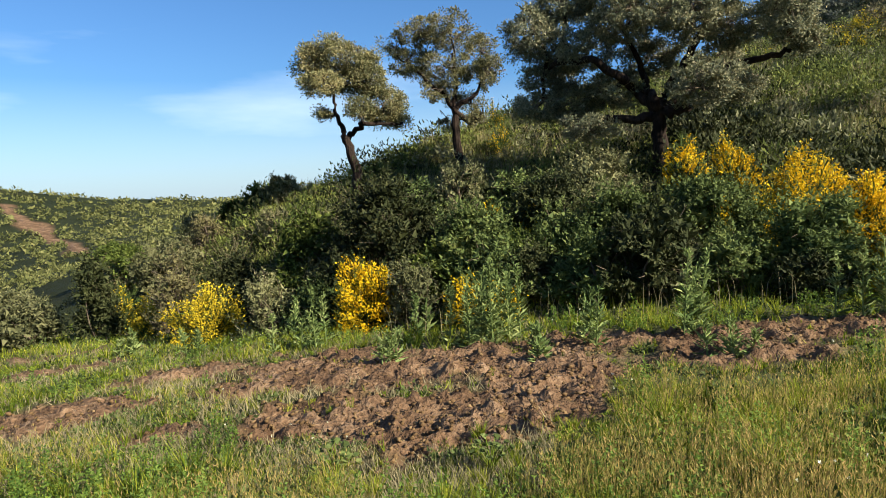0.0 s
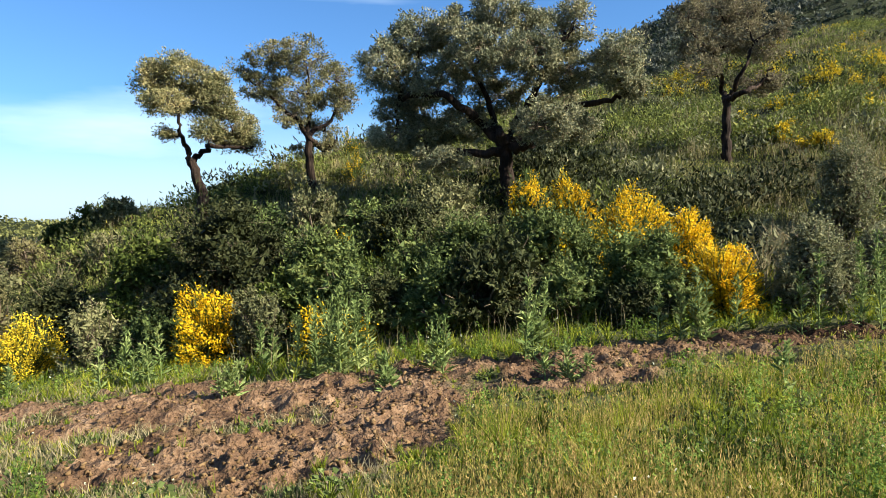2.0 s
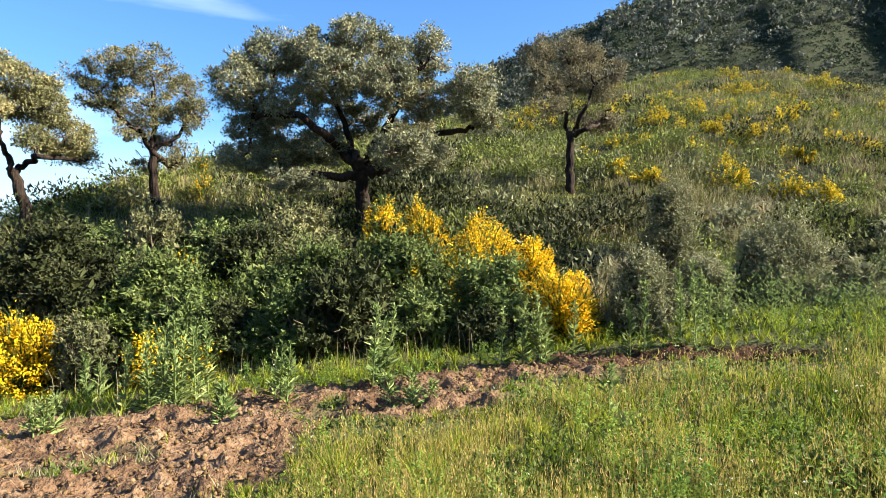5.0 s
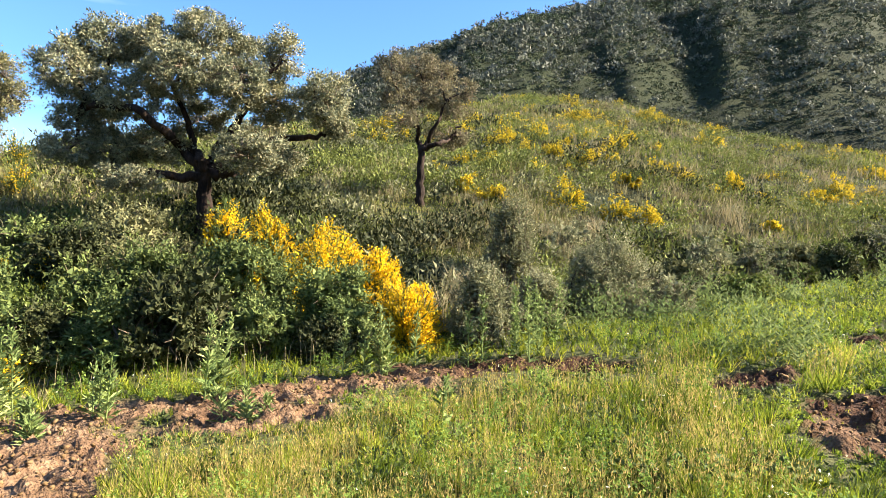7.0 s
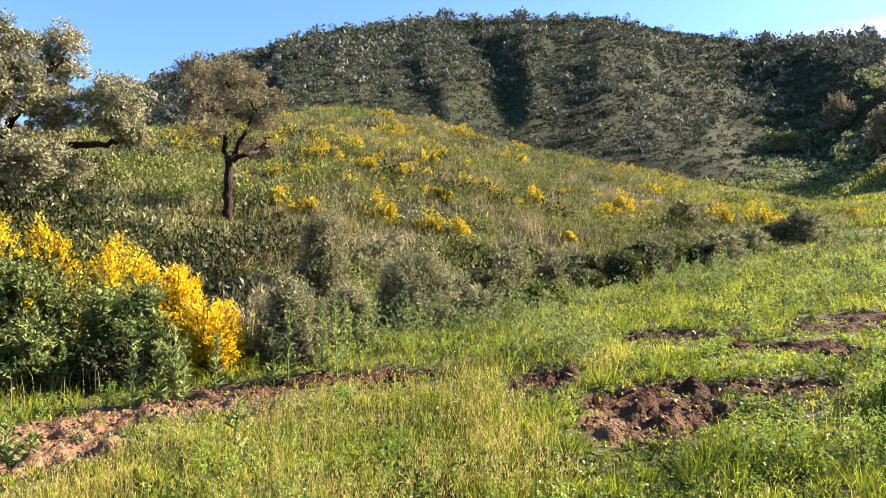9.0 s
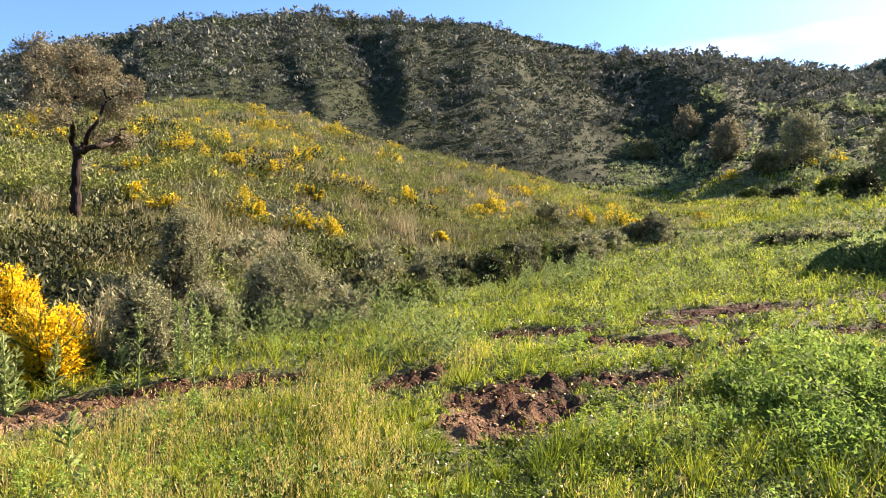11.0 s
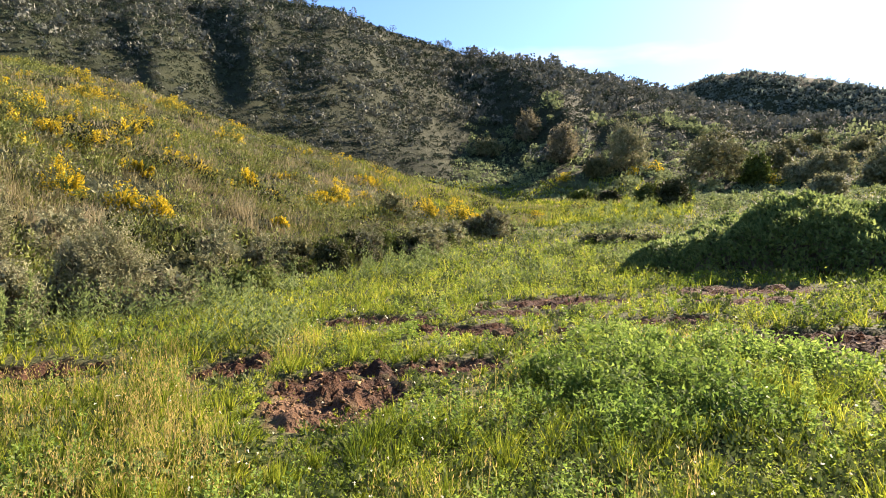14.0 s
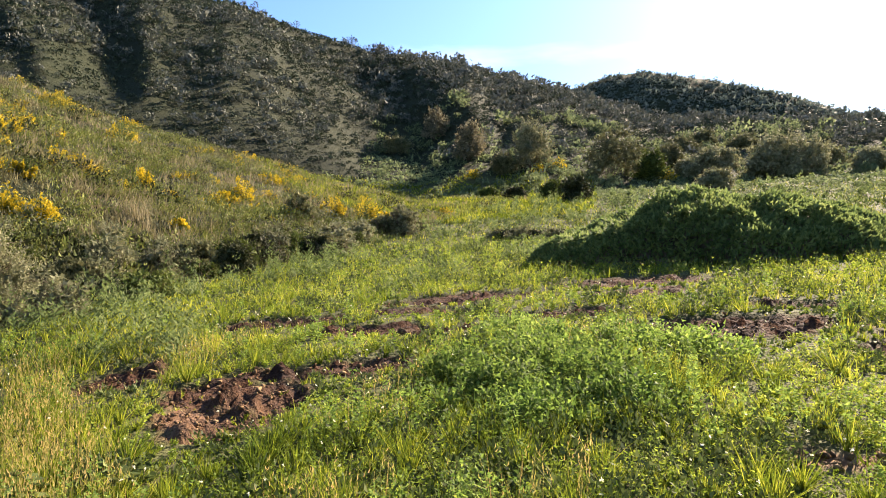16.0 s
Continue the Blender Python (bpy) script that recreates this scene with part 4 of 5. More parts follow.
for n, (bx, by, bw) in enumerate([(34.2, 1.5, 1.6), (33.2, 0.9, 1.3), (32.4, 0.3, 1.7), (31.6, -0.4, 1.4), (30.9, -1.0, 1.6), (28.8, -1.8, 1.3)]):
    leafy_bush("dark_shrub", bx, by, bw, 0.5 + 0.1 * (n % 3), DARK_LEAF if n % 2 else GREY_LEAF, "low dark bush along the dip in the meadow", 290 + n, 800, 0.11, 7, group="bushes in the meadow dip")
for n, (bx, by, bw) in enumerate([(125.0, -31.6, 5.0), (121.6, 12.5, 3.0), (115.6, -3.1, 3.6), (113.0, 0.0, 2.8), (107.5, -19.8, 2.8), (110.0, 10.4, 2.8)]):
    broom(bx, by, bw, 1.8, "distant broom bush in orange-yellow flower among grey scrub", 180 + n, 300, 0.2, DULL_BLOSSOM, 60, 0.7, "broom beyond the meadow", rods_n=240)


for n, (bx, by, bw, bh) in enumerate([(-9.4, 25.3, 1.8, 1.3), (-8.2, 25.9, 1.6, 1.2), (-7.2, 26.0, 1.9, 1.3), (-6.0, 24.5, 1.5, 1.1), (-11.5, 24.0, 2.4, 1.6), (-13.5, 27.0, 2.6, 1.3), (-16.8, 25.0, 3.0, 1.4)]):
    leafy_bush("dark_shrub", bx, by, bw, bh, GREEN_LEAF if n % 3 else GREY_LEAF, "dull green rounded shrub on the shoulder of the bank", 280 + n, 2200, 0.12, 11)


# the thicket along the bank: five built, the rest copies
thicket_label = "tangled low shrub in the thicket along the bank"
kinds = [leafy_bush(nm, mx, my, 1.5, mh, lf, thicket_label, 540 + k, 1500, ll, 9, group="thicket on the bank", twiggy=tw) for k, (nm, mx, my, mh, lf, ll, tw) in enumerate([
    ("bramble_bush", 2.0, 13.6, 1.2, BRAMBLE_LEAF, 0.085, 0.0), ("grey_shrub", 3.2, 15.4, 1.3, GREY_LEAF, 0.07, 0.5), ("dark_shrub", -0.2, 15.8, 1.2, DARK_LEAF, 0.09, 0.1), ("mastic_shrub", 1.4, 15.0, 1.1, GREEN_LEAF, 0.08, 0.1), ("twiggy_shrub", -3.0, 17.6, 1.2, DEAD_HEATH, 0.07, 1.2)])]
rng = np.random.default_rng(560)
for k in range(64):
    bearing = rng.uniform(-26, 21)
    reach = np.interp(bearing, BEARING, TOE) + 0.7 + 5.5 * rng.uniform(0, 1) ** 1.3
    bx, by = reach * math.sin(radians(bearing)), reach * math.cos(radians(bearing))
    if math.hypot(bx - 5.8, by - 18.6) < 1.6 or math.hypot(bx + 1.7, by - 13.5) < 1.1:
        continue
    c = copy_thing(kinds[(0, 3, 1, 0, 2, 3, 0, 2)[k % 8] if bearing > -8 else (1, 3, 2, 1, 4, 3)[k % 6]], pose(bx, by, float(height(bx, by)) - 0.15, 0, 0, rng.uniform(0, 360)))
    grown = rng.uniform(0.65, 1.25)
    c.scale = (grown * rng.uniform(0.85, 1.3), grown * rng.uniform(0.85, 1.3), grown * rng.uniform(0.8, 1.25))


# shrubs along the foot of the slope: four built, the rest copies
foot_label = "small scrubby bush where the slope meets the meadow"
masters = [leafy_bush(nm, mx, my, 1.5, mh, lf, foot_label, 500 + k, 1300, 0.085, 11, group="bushes at the slope foot", twiggy=tw) for k, (nm, mx, my, mh, lf, tw) in enumerate([
    ("grey_shrub", 13.6, 9.3, 1.0, SILVER_LEAF, 0.6), ("mastic_shrub", 17.2, 9.6, 0.9, GREEN_LEAF, 0.1), ("twiggy_shrub", 15.3, 11.0, 0.9, GREY_LEAF, 1.2), ("dark_shrub", 20.6, 11.3, 0.8, DARK_LEAF, 0.2)])]
rng = np.random.default_rng(520)
for k in range(46):
    bearing = rng.uniform(44, 80)
    reach = np.interp(bearing, BEARING, TOE) + rng.uniform(-0.6, 5.0) ** 1.0
    bx, by = reach * math.sin(radians(bearing)), reach * math.cos(radians(bearing))
    c = copy_thing(masters[(k * 3 + k // 5) % 4], pose(bx, by, float(height(bx, by)) - 0.1, 0, 0, rng.uniform(0, 360)))
    grown = rng.uniform(0.5, 1.15) * (0.7 + reach / 60)
    c.scale = (grown, grown * rng.uniform(0.8, 1.2), grown * rng.uniform(0.75, 1.25))


# ---- thistles ----
def thistle(x, y, tall, stalks, label, seed, spread=0.16, leafy=1.0):
    rng = np.random.default_rng(seed)
    root = thing("thistle", x, y, label, "thistle", "thistles along the soil", 0.0, 0.05)
    for _ in range(stalks):
        stalk, leaf = Soup(), Soup()
        foot = np.array([rng.normal() * spread, rng.normal() * spread, 0])
        h = tall * rng.uniform(0.65, 1.05)
        path = curve(foot, foot + [rng.normal() * 0.06 * h, rng.normal() * 0.06 * h, h], [0, 0, 0], 6)
        stalk.tube(path, np.linspace(0.013, 0.006, 6), 5)
        n = int(46 * h + 14)
        s = rng.uniform(0.03, 1, n) ** 0.9
        at = np.stack([np.interp(s, np.linspace(0, 1, 6), path[:, k]) for k in range(3)], 1)
        turn = np.arange(n) * 2.4 + rng.normal(size=n) * 0.3
        way = np.stack([np.cos(turn), np.sin(turn), 0.35 + 0.9 * s + rng.normal(size=n) * 0.15], 1)
        leaf.leaves(at, way, leafy * (0.27 - 0.19 * s) * rng.uniform(0.7, 1.2, n), 0.036 * (1.2 - 0.6 * s), rng, 0.5)
        # spiny side lobes
        k = rng.integers(0, n, 2 * n)
        w = way[k] / np.linalg.norm(way[k], axis=1, keepdims=True)
        leaf.leaves(at[k] + w * rng.uniform(0.04, 0.13, (2 * n, 1)) * (1.1 - 0.6 * s[k])[:, None], w + rng.normal(size=(2 * n, 3)) * 0.7, 0.075, 0.022, rng, 0.3)
        st = part("stalk", stalk, THISTLE_LEAF, root)
        part("leafage", leaf, THISTLE_LEAF, st)
    return root


TH = "tall grey-green spiny thistle beside the dug soil"
for n, (tx, ty, th, ts) in enumerate([(-3.1, 11.8, 0.95, 6), (-0.7, 11.8, 1.05, 2), (0.55, 10.1, 1.25, 13), (1.9, 9.05, 0.85, 3), (3.3, 9.0, 1.15, 4), (5.2, 9.0, 1.08, 2), (5.7, 8.75, 1.05, 3), (4.2, 5.1, 0.55, 1), (7.0, 8.2, 1.2, 2), (-5.0, 12.6, 0.5, 3), (1.0, 8.2, 0.5, 3), (-0.9, 9.2, 0.5, 4), (2.9, 7.3, 0.45, 4), (-6.9, 14.0, 0.6, 3), (6.4, 9.0, 0.9, 1)]):
    thistle(tx, ty, th, ts, TH if th > 0.7 else "young leafy thistle on the dug soil", 300 + n, 0.28 if ts > 5 else 0.12)
for n, (tx, ty, th, ts) in enumerate([(7.5, 8.0, 1.3, 2), (7.9, 7.7, 1.35, 2), (8.6, 8.5, 1.25, 3), (8.9, 8.3, 1.25, 2)]):
    thistle(tx, ty, th, ts, "slender upright leafy weed stalks at the hill foot", 330 + n, 0.2, 0.6)


# ---- leafy mound ----
def mound():
    rng = np.random.default_rng(41)
    cx, cy, half, deep, tall = 20.4, -5.0, 4.9, 3.1, 1.7
    root = thing("leafy_mound", cx, cy, "large dome of dense green mallow and nettle leaves", "undergrowth", "", -104)
    core, green = Soup(), Soup()
    n = 52000
    u, v = rng.uniform(-1, 1, n), rng.uniform(-1, 1, n)
    ok = u * u + v * v < 1
    u, v = u[ok], v[ok]
    x, y = u * half, v * deep
    dome = np.clip(1 - (u * u + v * v), 0, 1) ** 0.62
    top = tall * dome * (0.84 + 0.30 * rough(x / 1.1, y / 1.1, 61, 3) + 0.26 * np.abs(rough(x / 0.45, y / 0.45, 62, 2)) + 0.06 * np.cos(u * 4))
    lift = height(cx + x * math.cos(radians(-104)) - y * math.sin(radians(-104)), cy + x * math.sin(radians(-104)) + y * math.cos(radians(-104))) - height(cx, cy)
    at = np.stack([x, y, lift + top * (1 - 0.22 * rng.uniform(0, 1, len(x)) ** 2) + 0.05], 1)
    out = np.stack([u / half, v / deep, 0.22 + 0 * u], 1)
    green.slips(at, out * 3 + rng.normal(size=at.shape) * 0.6, rng.uniform(0.08, 0.19, len(at)), rng.uniform(0.06, 0.13, len(at)), rng, loose=0.7)
    k = rng.random(len(at)) < 0.22
    core.blades(at[k] - np.stack([0 * x[k], 0 * x[k], top[k] * 0.9], 1), top[k], 0.02, rng, 0.1)
    tagged(part("undergrowth", core, TWIG, root), kind="stuff")
    part("foliage", green, MOUND_LEAF, root)


mound()


# ---- hillside cover ----
def tufts(n, seed, az, rods, tall, wide, keep, spread=0.3, loose=0.33):
    """Bunches of upright stems on the slope."""
    x, y, r, a, rng = scatter(n, seed, az, 11.5, 95, 0)
    s = on_hill(x, y)
    ok = (s > np.where(a < 38, 0.09, 0.0)) & (s < 1.12) & keep(x, y, s, a)
    x, y, r = x[ok], y[ok], r[ok]
    base = np.stack([x, y, height(x, y) - 0.03], 1)
    grow = np.clip(r / 22, 0.75, 1.9)
    soup = Soup()
    k = np.repeat(np.arange(len(x)), rods)
    at = base[k] + rng.normal(size=(len(k), 3)) * [spread * 0.4, spread * 0.4, 0] * grow[k][:, None]
    lean = rng.normal(size=(len(k), 3)) * loose
    lean[:, 2] = 1
    size = rng.uniform(0.55, 1.2, len(k)) * np.repeat(rng.uniform(0.5, 1.3, len(x)) * np.where(clear(x, y), 1.0, 0.4), rods)
    soup.slips(at, lean, size * tall, wide * 1.25 * r[k] * rng.uniform(0.6, 1.3, len(k)), rng)
    return soup


stuff("heath_scrub", tufts(21000, 51, (-19, 92), 30, 0.25, 0.0010, lambda x, y, s, a: lattice(x / 2.2, y / 2.2, 71) > 0.24 + 0.2 * np.exp(-((a - 62) / 13) ** 2), 0.75, 0.7), HEATH, "olive-green heath and rough grass over the whole slope", "scrub")
stuff("straw_grass", tufts(9000, 52, (-19, 92), 14, 0.6, 0.0009, lambda x, y, s, a: lattice(x / 3.1, y / 3.1, 72) + 0.15 * np.exp(-((a - 60) / 15) ** 2) > 0.58), STRAW, "pale dry grass tufts between green heath", "grass")
stuff("dead_heath", tufts(15000, 53, (-19, 92), 16, 0.5, 0.0008, lambda x, y, s, a: lattice(x / 4.0, y / 4.0, 73) + 0.5 * np.exp(-((a - 64) / 12) ** 2) > 0.72), DEAD_HEATH, "brownish dead heath patches on the slope", "scrub")


def round_scrub(n, seed, az, near, far, leaf_n, size, leaf, keep, power=0.0):
    """Low bushes of fine upright shoots, rounded in outline."""
    x, y, r, a, rng = scatter(n, seed, az, near, far, power)
    ok = keep(x, y, r, a) & clear(x, y)
    x, y, r = x[ok], y[ok], r[ok]
    k = np.repeat(np.arange(len(x)), leaf_n)
    big = size * rng.uniform(0.4, 1.3, len(x)) * np.stack([rng.uniform(0.8, 1.5, len(x)), rng.uniform(0.8, 1.5, len(x)), rng.uniform(0.6, 1.1, len(x))])
    d = ball(len(k), rng)
    d[:, 2] = np.abs(d[:, 2])
    base = np.stack([x, y, height(x, y, False) - 0.03], 1)
    at = base[k] + d * big.T[k] * rng.uniform(0.45, 0.95, (len(k), 1))
    tall = np.linalg.norm(big.T, axis=1)[k] * 0.6
    soup = Soup()
    soup.slips(at, d * 0.8 + rng.normal(size=d.shape) * 0.6 + [0, 0, 0.3], tall * leaf * rng.uniform(0.7, 1.4, len(k)), tall * leaf * 0.5, rng, face=d, loose=0.5)
    return soup


def lump_scrub(n, seed, az, near, far, size, keep, power=0.0, tree=False, grow=150.0, fuzz=16):
    """Far bushes: every one a ragged cushion of leaf sprays; trees stand clear of the ground."""
    x, y, r, a, rng = scatter(n, seed, az, near, far, power)
    ok = keep(x, y, r, a)
    x, y, r = x[ok], y[ok], r[ok]
    m = len(x)
    big = size * rng.uniform(0.45, 1.0, m) * rng.choice([0.8, 1.0, 1.45], m, p=[0.45, 0.4, 0.15]) * (r / grow)
    form = big[:, None] * np.stack([rng.uniform(0.8, 1.4, m), rng.uniform(0.8, 1.4, m), rng.uniform(0.65, 1.05, m)], 1)
    base = np.stack([x, y, height(x, y, False) + form[:, 2] * (0.8 if tree else -0.1)], 1)
    k = np.repeat(np.arange(m), fuzz * (2 if tree else 1))
    fine = 4.6 / math.sqrt(fuzz)
    d = ball(len(k), rng)
    if not tree:
        d[:, 2] = np.abs(d[:, 2])
    at = base[k] + d * form[k] * rng.uniform(0.45, 0.95, (len(k), 1))
    soup = Soup()
    soup.slips(at, np.cross(d, rng.normal(size=d.shape)) + d * 0.3 + [0, 0, 0.25], big[k] * fine * rng.uniform(0.3, 0.7, len(k)), big[k] * fine * rng.uniform(0.25, 0.55, len(k)), rng, face=d + [0, 0, 0.1], loose=0.25)
    return soup


stuff("slope_shrubs", round_scrub(5200, 54, (-19, 90), 14, 80, 120, 0.72, 0.15, lambda x, y, r, a: (on_hill(x, y) > 0.02) & (on_hill(x, y) < 1.1) & (lattice(x / 3.4, y / 3.4, 74) > 0.40)), SLOPE_LEAF, "small green shrubs dotted through the heath", "scrub")
stuff("grey_slope_shrubs", round_scrub(2400, 55, (-19, 90), 14, 75, 80, 0.62, 0.20, lambda x, y, r, a: (on_hill(x, y) > 0.02) & (on_hill(x, y) < 0.8) & (lattice(x / 3.0, y / 3.0, 75) > 0.54)), SILVER_LEAF, "small grey-green shrubs dotted through the heath", "scrub")

stuff("dark_slope_shrubs", round_scrub(3000, 70, (-19, 90), 14, 80, 120, 0.85, 0.15, lambda x, y, r, a: (on_hill(x, y) > 0.02) & (on_hill(x, y) < 1.0) & (lattice(x / 2.6, y / 2.6, 76) > 0.60)), DARK_LEAF, "dark evergreen shrubs dotted through the heath", "scrub")

# broom scattered over the upper slope: three built, the rest copies
slope_label = "low broom bush in yellow flower on the upper slope"
first = [broom(*sighted(b, u, 16), 1.5, 0.95, slope_label, 160 + n, 260, 0.10, DULL_BLOSSOM, 18, 0.75, "broom on the slope", rods_n=110) for n, (b, u) in enumerate([(36, 8.0), (44, 9.5), (50, 8.5)])]
rng = np.random.default_rng(77)
made = 0
while made < 210:
    b, u = rng.uniform(22, 74), rng.uniform(0.22, 0.97)
    r = np.interp(b, BEARING, TOE) * (1 - u) + np.interp(b, BEARING, CREST) * u
    bx, by = r * math.sin(radians(b)), r * math.cos(radians(b))
    if lattice(np.array(bx / 7), np.array(by / 7), 79) < 0.5:
        continue
    c = copy_thing(first[made % 3], pose(bx, by, float(height(bx, by)) - 0.1, 0, 0, rng.uniform(0, 360)))
    k = rng.uniform(0.4, 0.85) * (0.75 + r / 140)
    c.scale = (k, k, k * rng.uniform(0.8, 1.1))
    made += 1

# ---- far range ----
def beyond(x, y, r, a):
    """On the far range, above the scrubby flat at its foot and not hidden by the near hill."""
    foot = np.interp(a, [-70, -20, 20, 60, 75, 90, 130], [62, 60, 95, 110, 100, 95, 100])
    seen = np.degrees(np.arctan2(height(x, y, False) + 1.5, r)) > np.where(a < 78, np.interp(a, BEARING, CREST_UP) - 0.8, 0)
    return seen & (r > foot * 0.86) & ((r > 122) | (a < 76)) & (lattice(x / 9, y / 9, 81) > 0.05)


stuff("far_scrub", lump_scrub(25000, 56, (20, 122), 85, 295, 0.95, beyond, 0.8, fuzz=20), HAZED_FAR_LEAF, "dark green scrub covering the mountainside", "scrub")
stuff("far_trees", lump_scrub(5600, 57, (18, 124), 85, 290, 1.35, lambda x, y, r, a: beyond(x, y, r, a) & (lattice(x / 30, y / 30, 82) > 0.34), 0.8, True, fuzz=18), HAZED_TREE_LEAF, "scattered grey-green oaks on the mountainside", "trees")

def ridge_trees():
    """Small trees that stand along the skyline."""
    rng = np.random.default_rng(69)
    a = np.sort(rng.uniform(25, 118, 150))
    a = a[lattice(a / 2.2, 0 * a, 88) > 0.35]
    far_r = np.interp(a, [-70, -20, 20, 45, 90, 100, 130], [150, 140, 190, 290, 260, 240, 240]) * rng.uniform(0.93, 1.0, len(a))
    far_r = np.where((a > 92) & (rng.random(len(a)) < 0.7), 637.0, far_r)
    x, y = far_r * np.sin(np.radians(a)), far_r * np.cos(np.radians(a))
    foot = np.stack([x, y, height(x, y, False) - 0.3], 1)
    tall = rng.uniform(2.2, 5.0, len(a)) * np.where(far_r > 400, 1.25, 0.9)
    soup, k = Soup(), np.repeat(np.arange(len(a)), 46)
    d = ball(len(k), rng)
    at = foot[k] + np.stack([0 * tall[k], 0 * tall[k], tall[k] * 0.75], 1) + d * (tall[k] * 0.34 * rng.uniform(0.4, 1.0, len(k)))[:, None] * [1, 1, 0.8]
    soup.leaves(at, d + rng.normal(size=d.shape) * 0.5, tall[k] * 0.16, tall[k] * 0.1, rng, loose=1.0)
    for f, h_ in zip(foot, tall):
        soup.tube([f, f + [0, 0, h_ * 0.75]], [h_ * 0.03, h_ * 0.02], 4)
    stuff("ridge_trees", soup, HAZED_TREE_LEAF, "small dark trees along the mountain skyline", "trees")


ridge_trees()
stuff("far_scrub_west", lump_scrub(5200, 58, (-48, -8), 40, 160, 0.75, lambda x, y, r, a: ((a < -18) | (r > 50)) & (scar(x, y) < 0.25) & (lattice(x / 6, y / 6, 83) > 0.12), grow=100.0, fuzz=16), WEST_SCRUB, "olive scrub on the far western hillside", "scrub")
stuff("meadow_edge_scrub", lump_scrub(4600, 59, (70, 126), 42, 112, 0.62, lambda x, y, r, a: (lattice(x / 6, y / 6, 84) + 0.6 * smooth((r - 50) / 14) - 0.62 * terrace(r, a) > 0.55), grow=80.0, fuzz=24), HAZED_FOOT_LEAF, "green bushes at the head of the meadow", "scrub")
stuff("foot_scrub", lump_scrub(4600, 68, (75, 124), 84, 140, 0.85, lambda x, y, r, a: lattice(x / 5, y / 5, 86) > 0.12 + 0.6 * terrace(r, a), grow=120.0, fuzz=18), HAZED_FOOT_LEAF, "grey-green low scrub at the foot of the mountain", "scrub")
stuff("foot_bushes", lump_scrub(560, 78, (76, 124), 100, 170, 1.6, lambda x, y, r, a: lattice(x / 9, y / 9, 87) > 0.35, tree=True, fuzz=34), HAZED_FOOT_LEAF, "rounded silvery bushes scattered below the mountain", "scrub")
stuff("head_hill_scrub", lump_scrub(8500, 60, (86, 122), 400, 650, 0.85, lambda x, y, r, a: lattice(x / 30, y / 30, 85) > 0.04, 1.0, fuzz=9), HAZED_HEAD_LEAF, "haze-greyed scrub on the hill closing the valley", "scrub")

# ---- meadow ----
def nearby_soil(x, y):
    """How much dug soil lies just behind a point as seen from the path."""
    r = np.hypot(x, y) + 1e-6
    return np.max([soil(x * (1 + d / r), y * (1 + d / r)) for d in (0.0, 0.35, 0.75, 1.2)], 0)


def meadow(n, seed, az, near, far, keep):
    x, y, r, a, rng = scatter(n, seed, az, near, far, 0)
    ok = (on_hill(x, y) < 0.06) & keep(x, y, r, a, rng)
    x, y, r = x[ok], y[ok], r[ok]
    return np.stack([x, y, height(x, y) - 0.01], 1), r, a[ok], rng


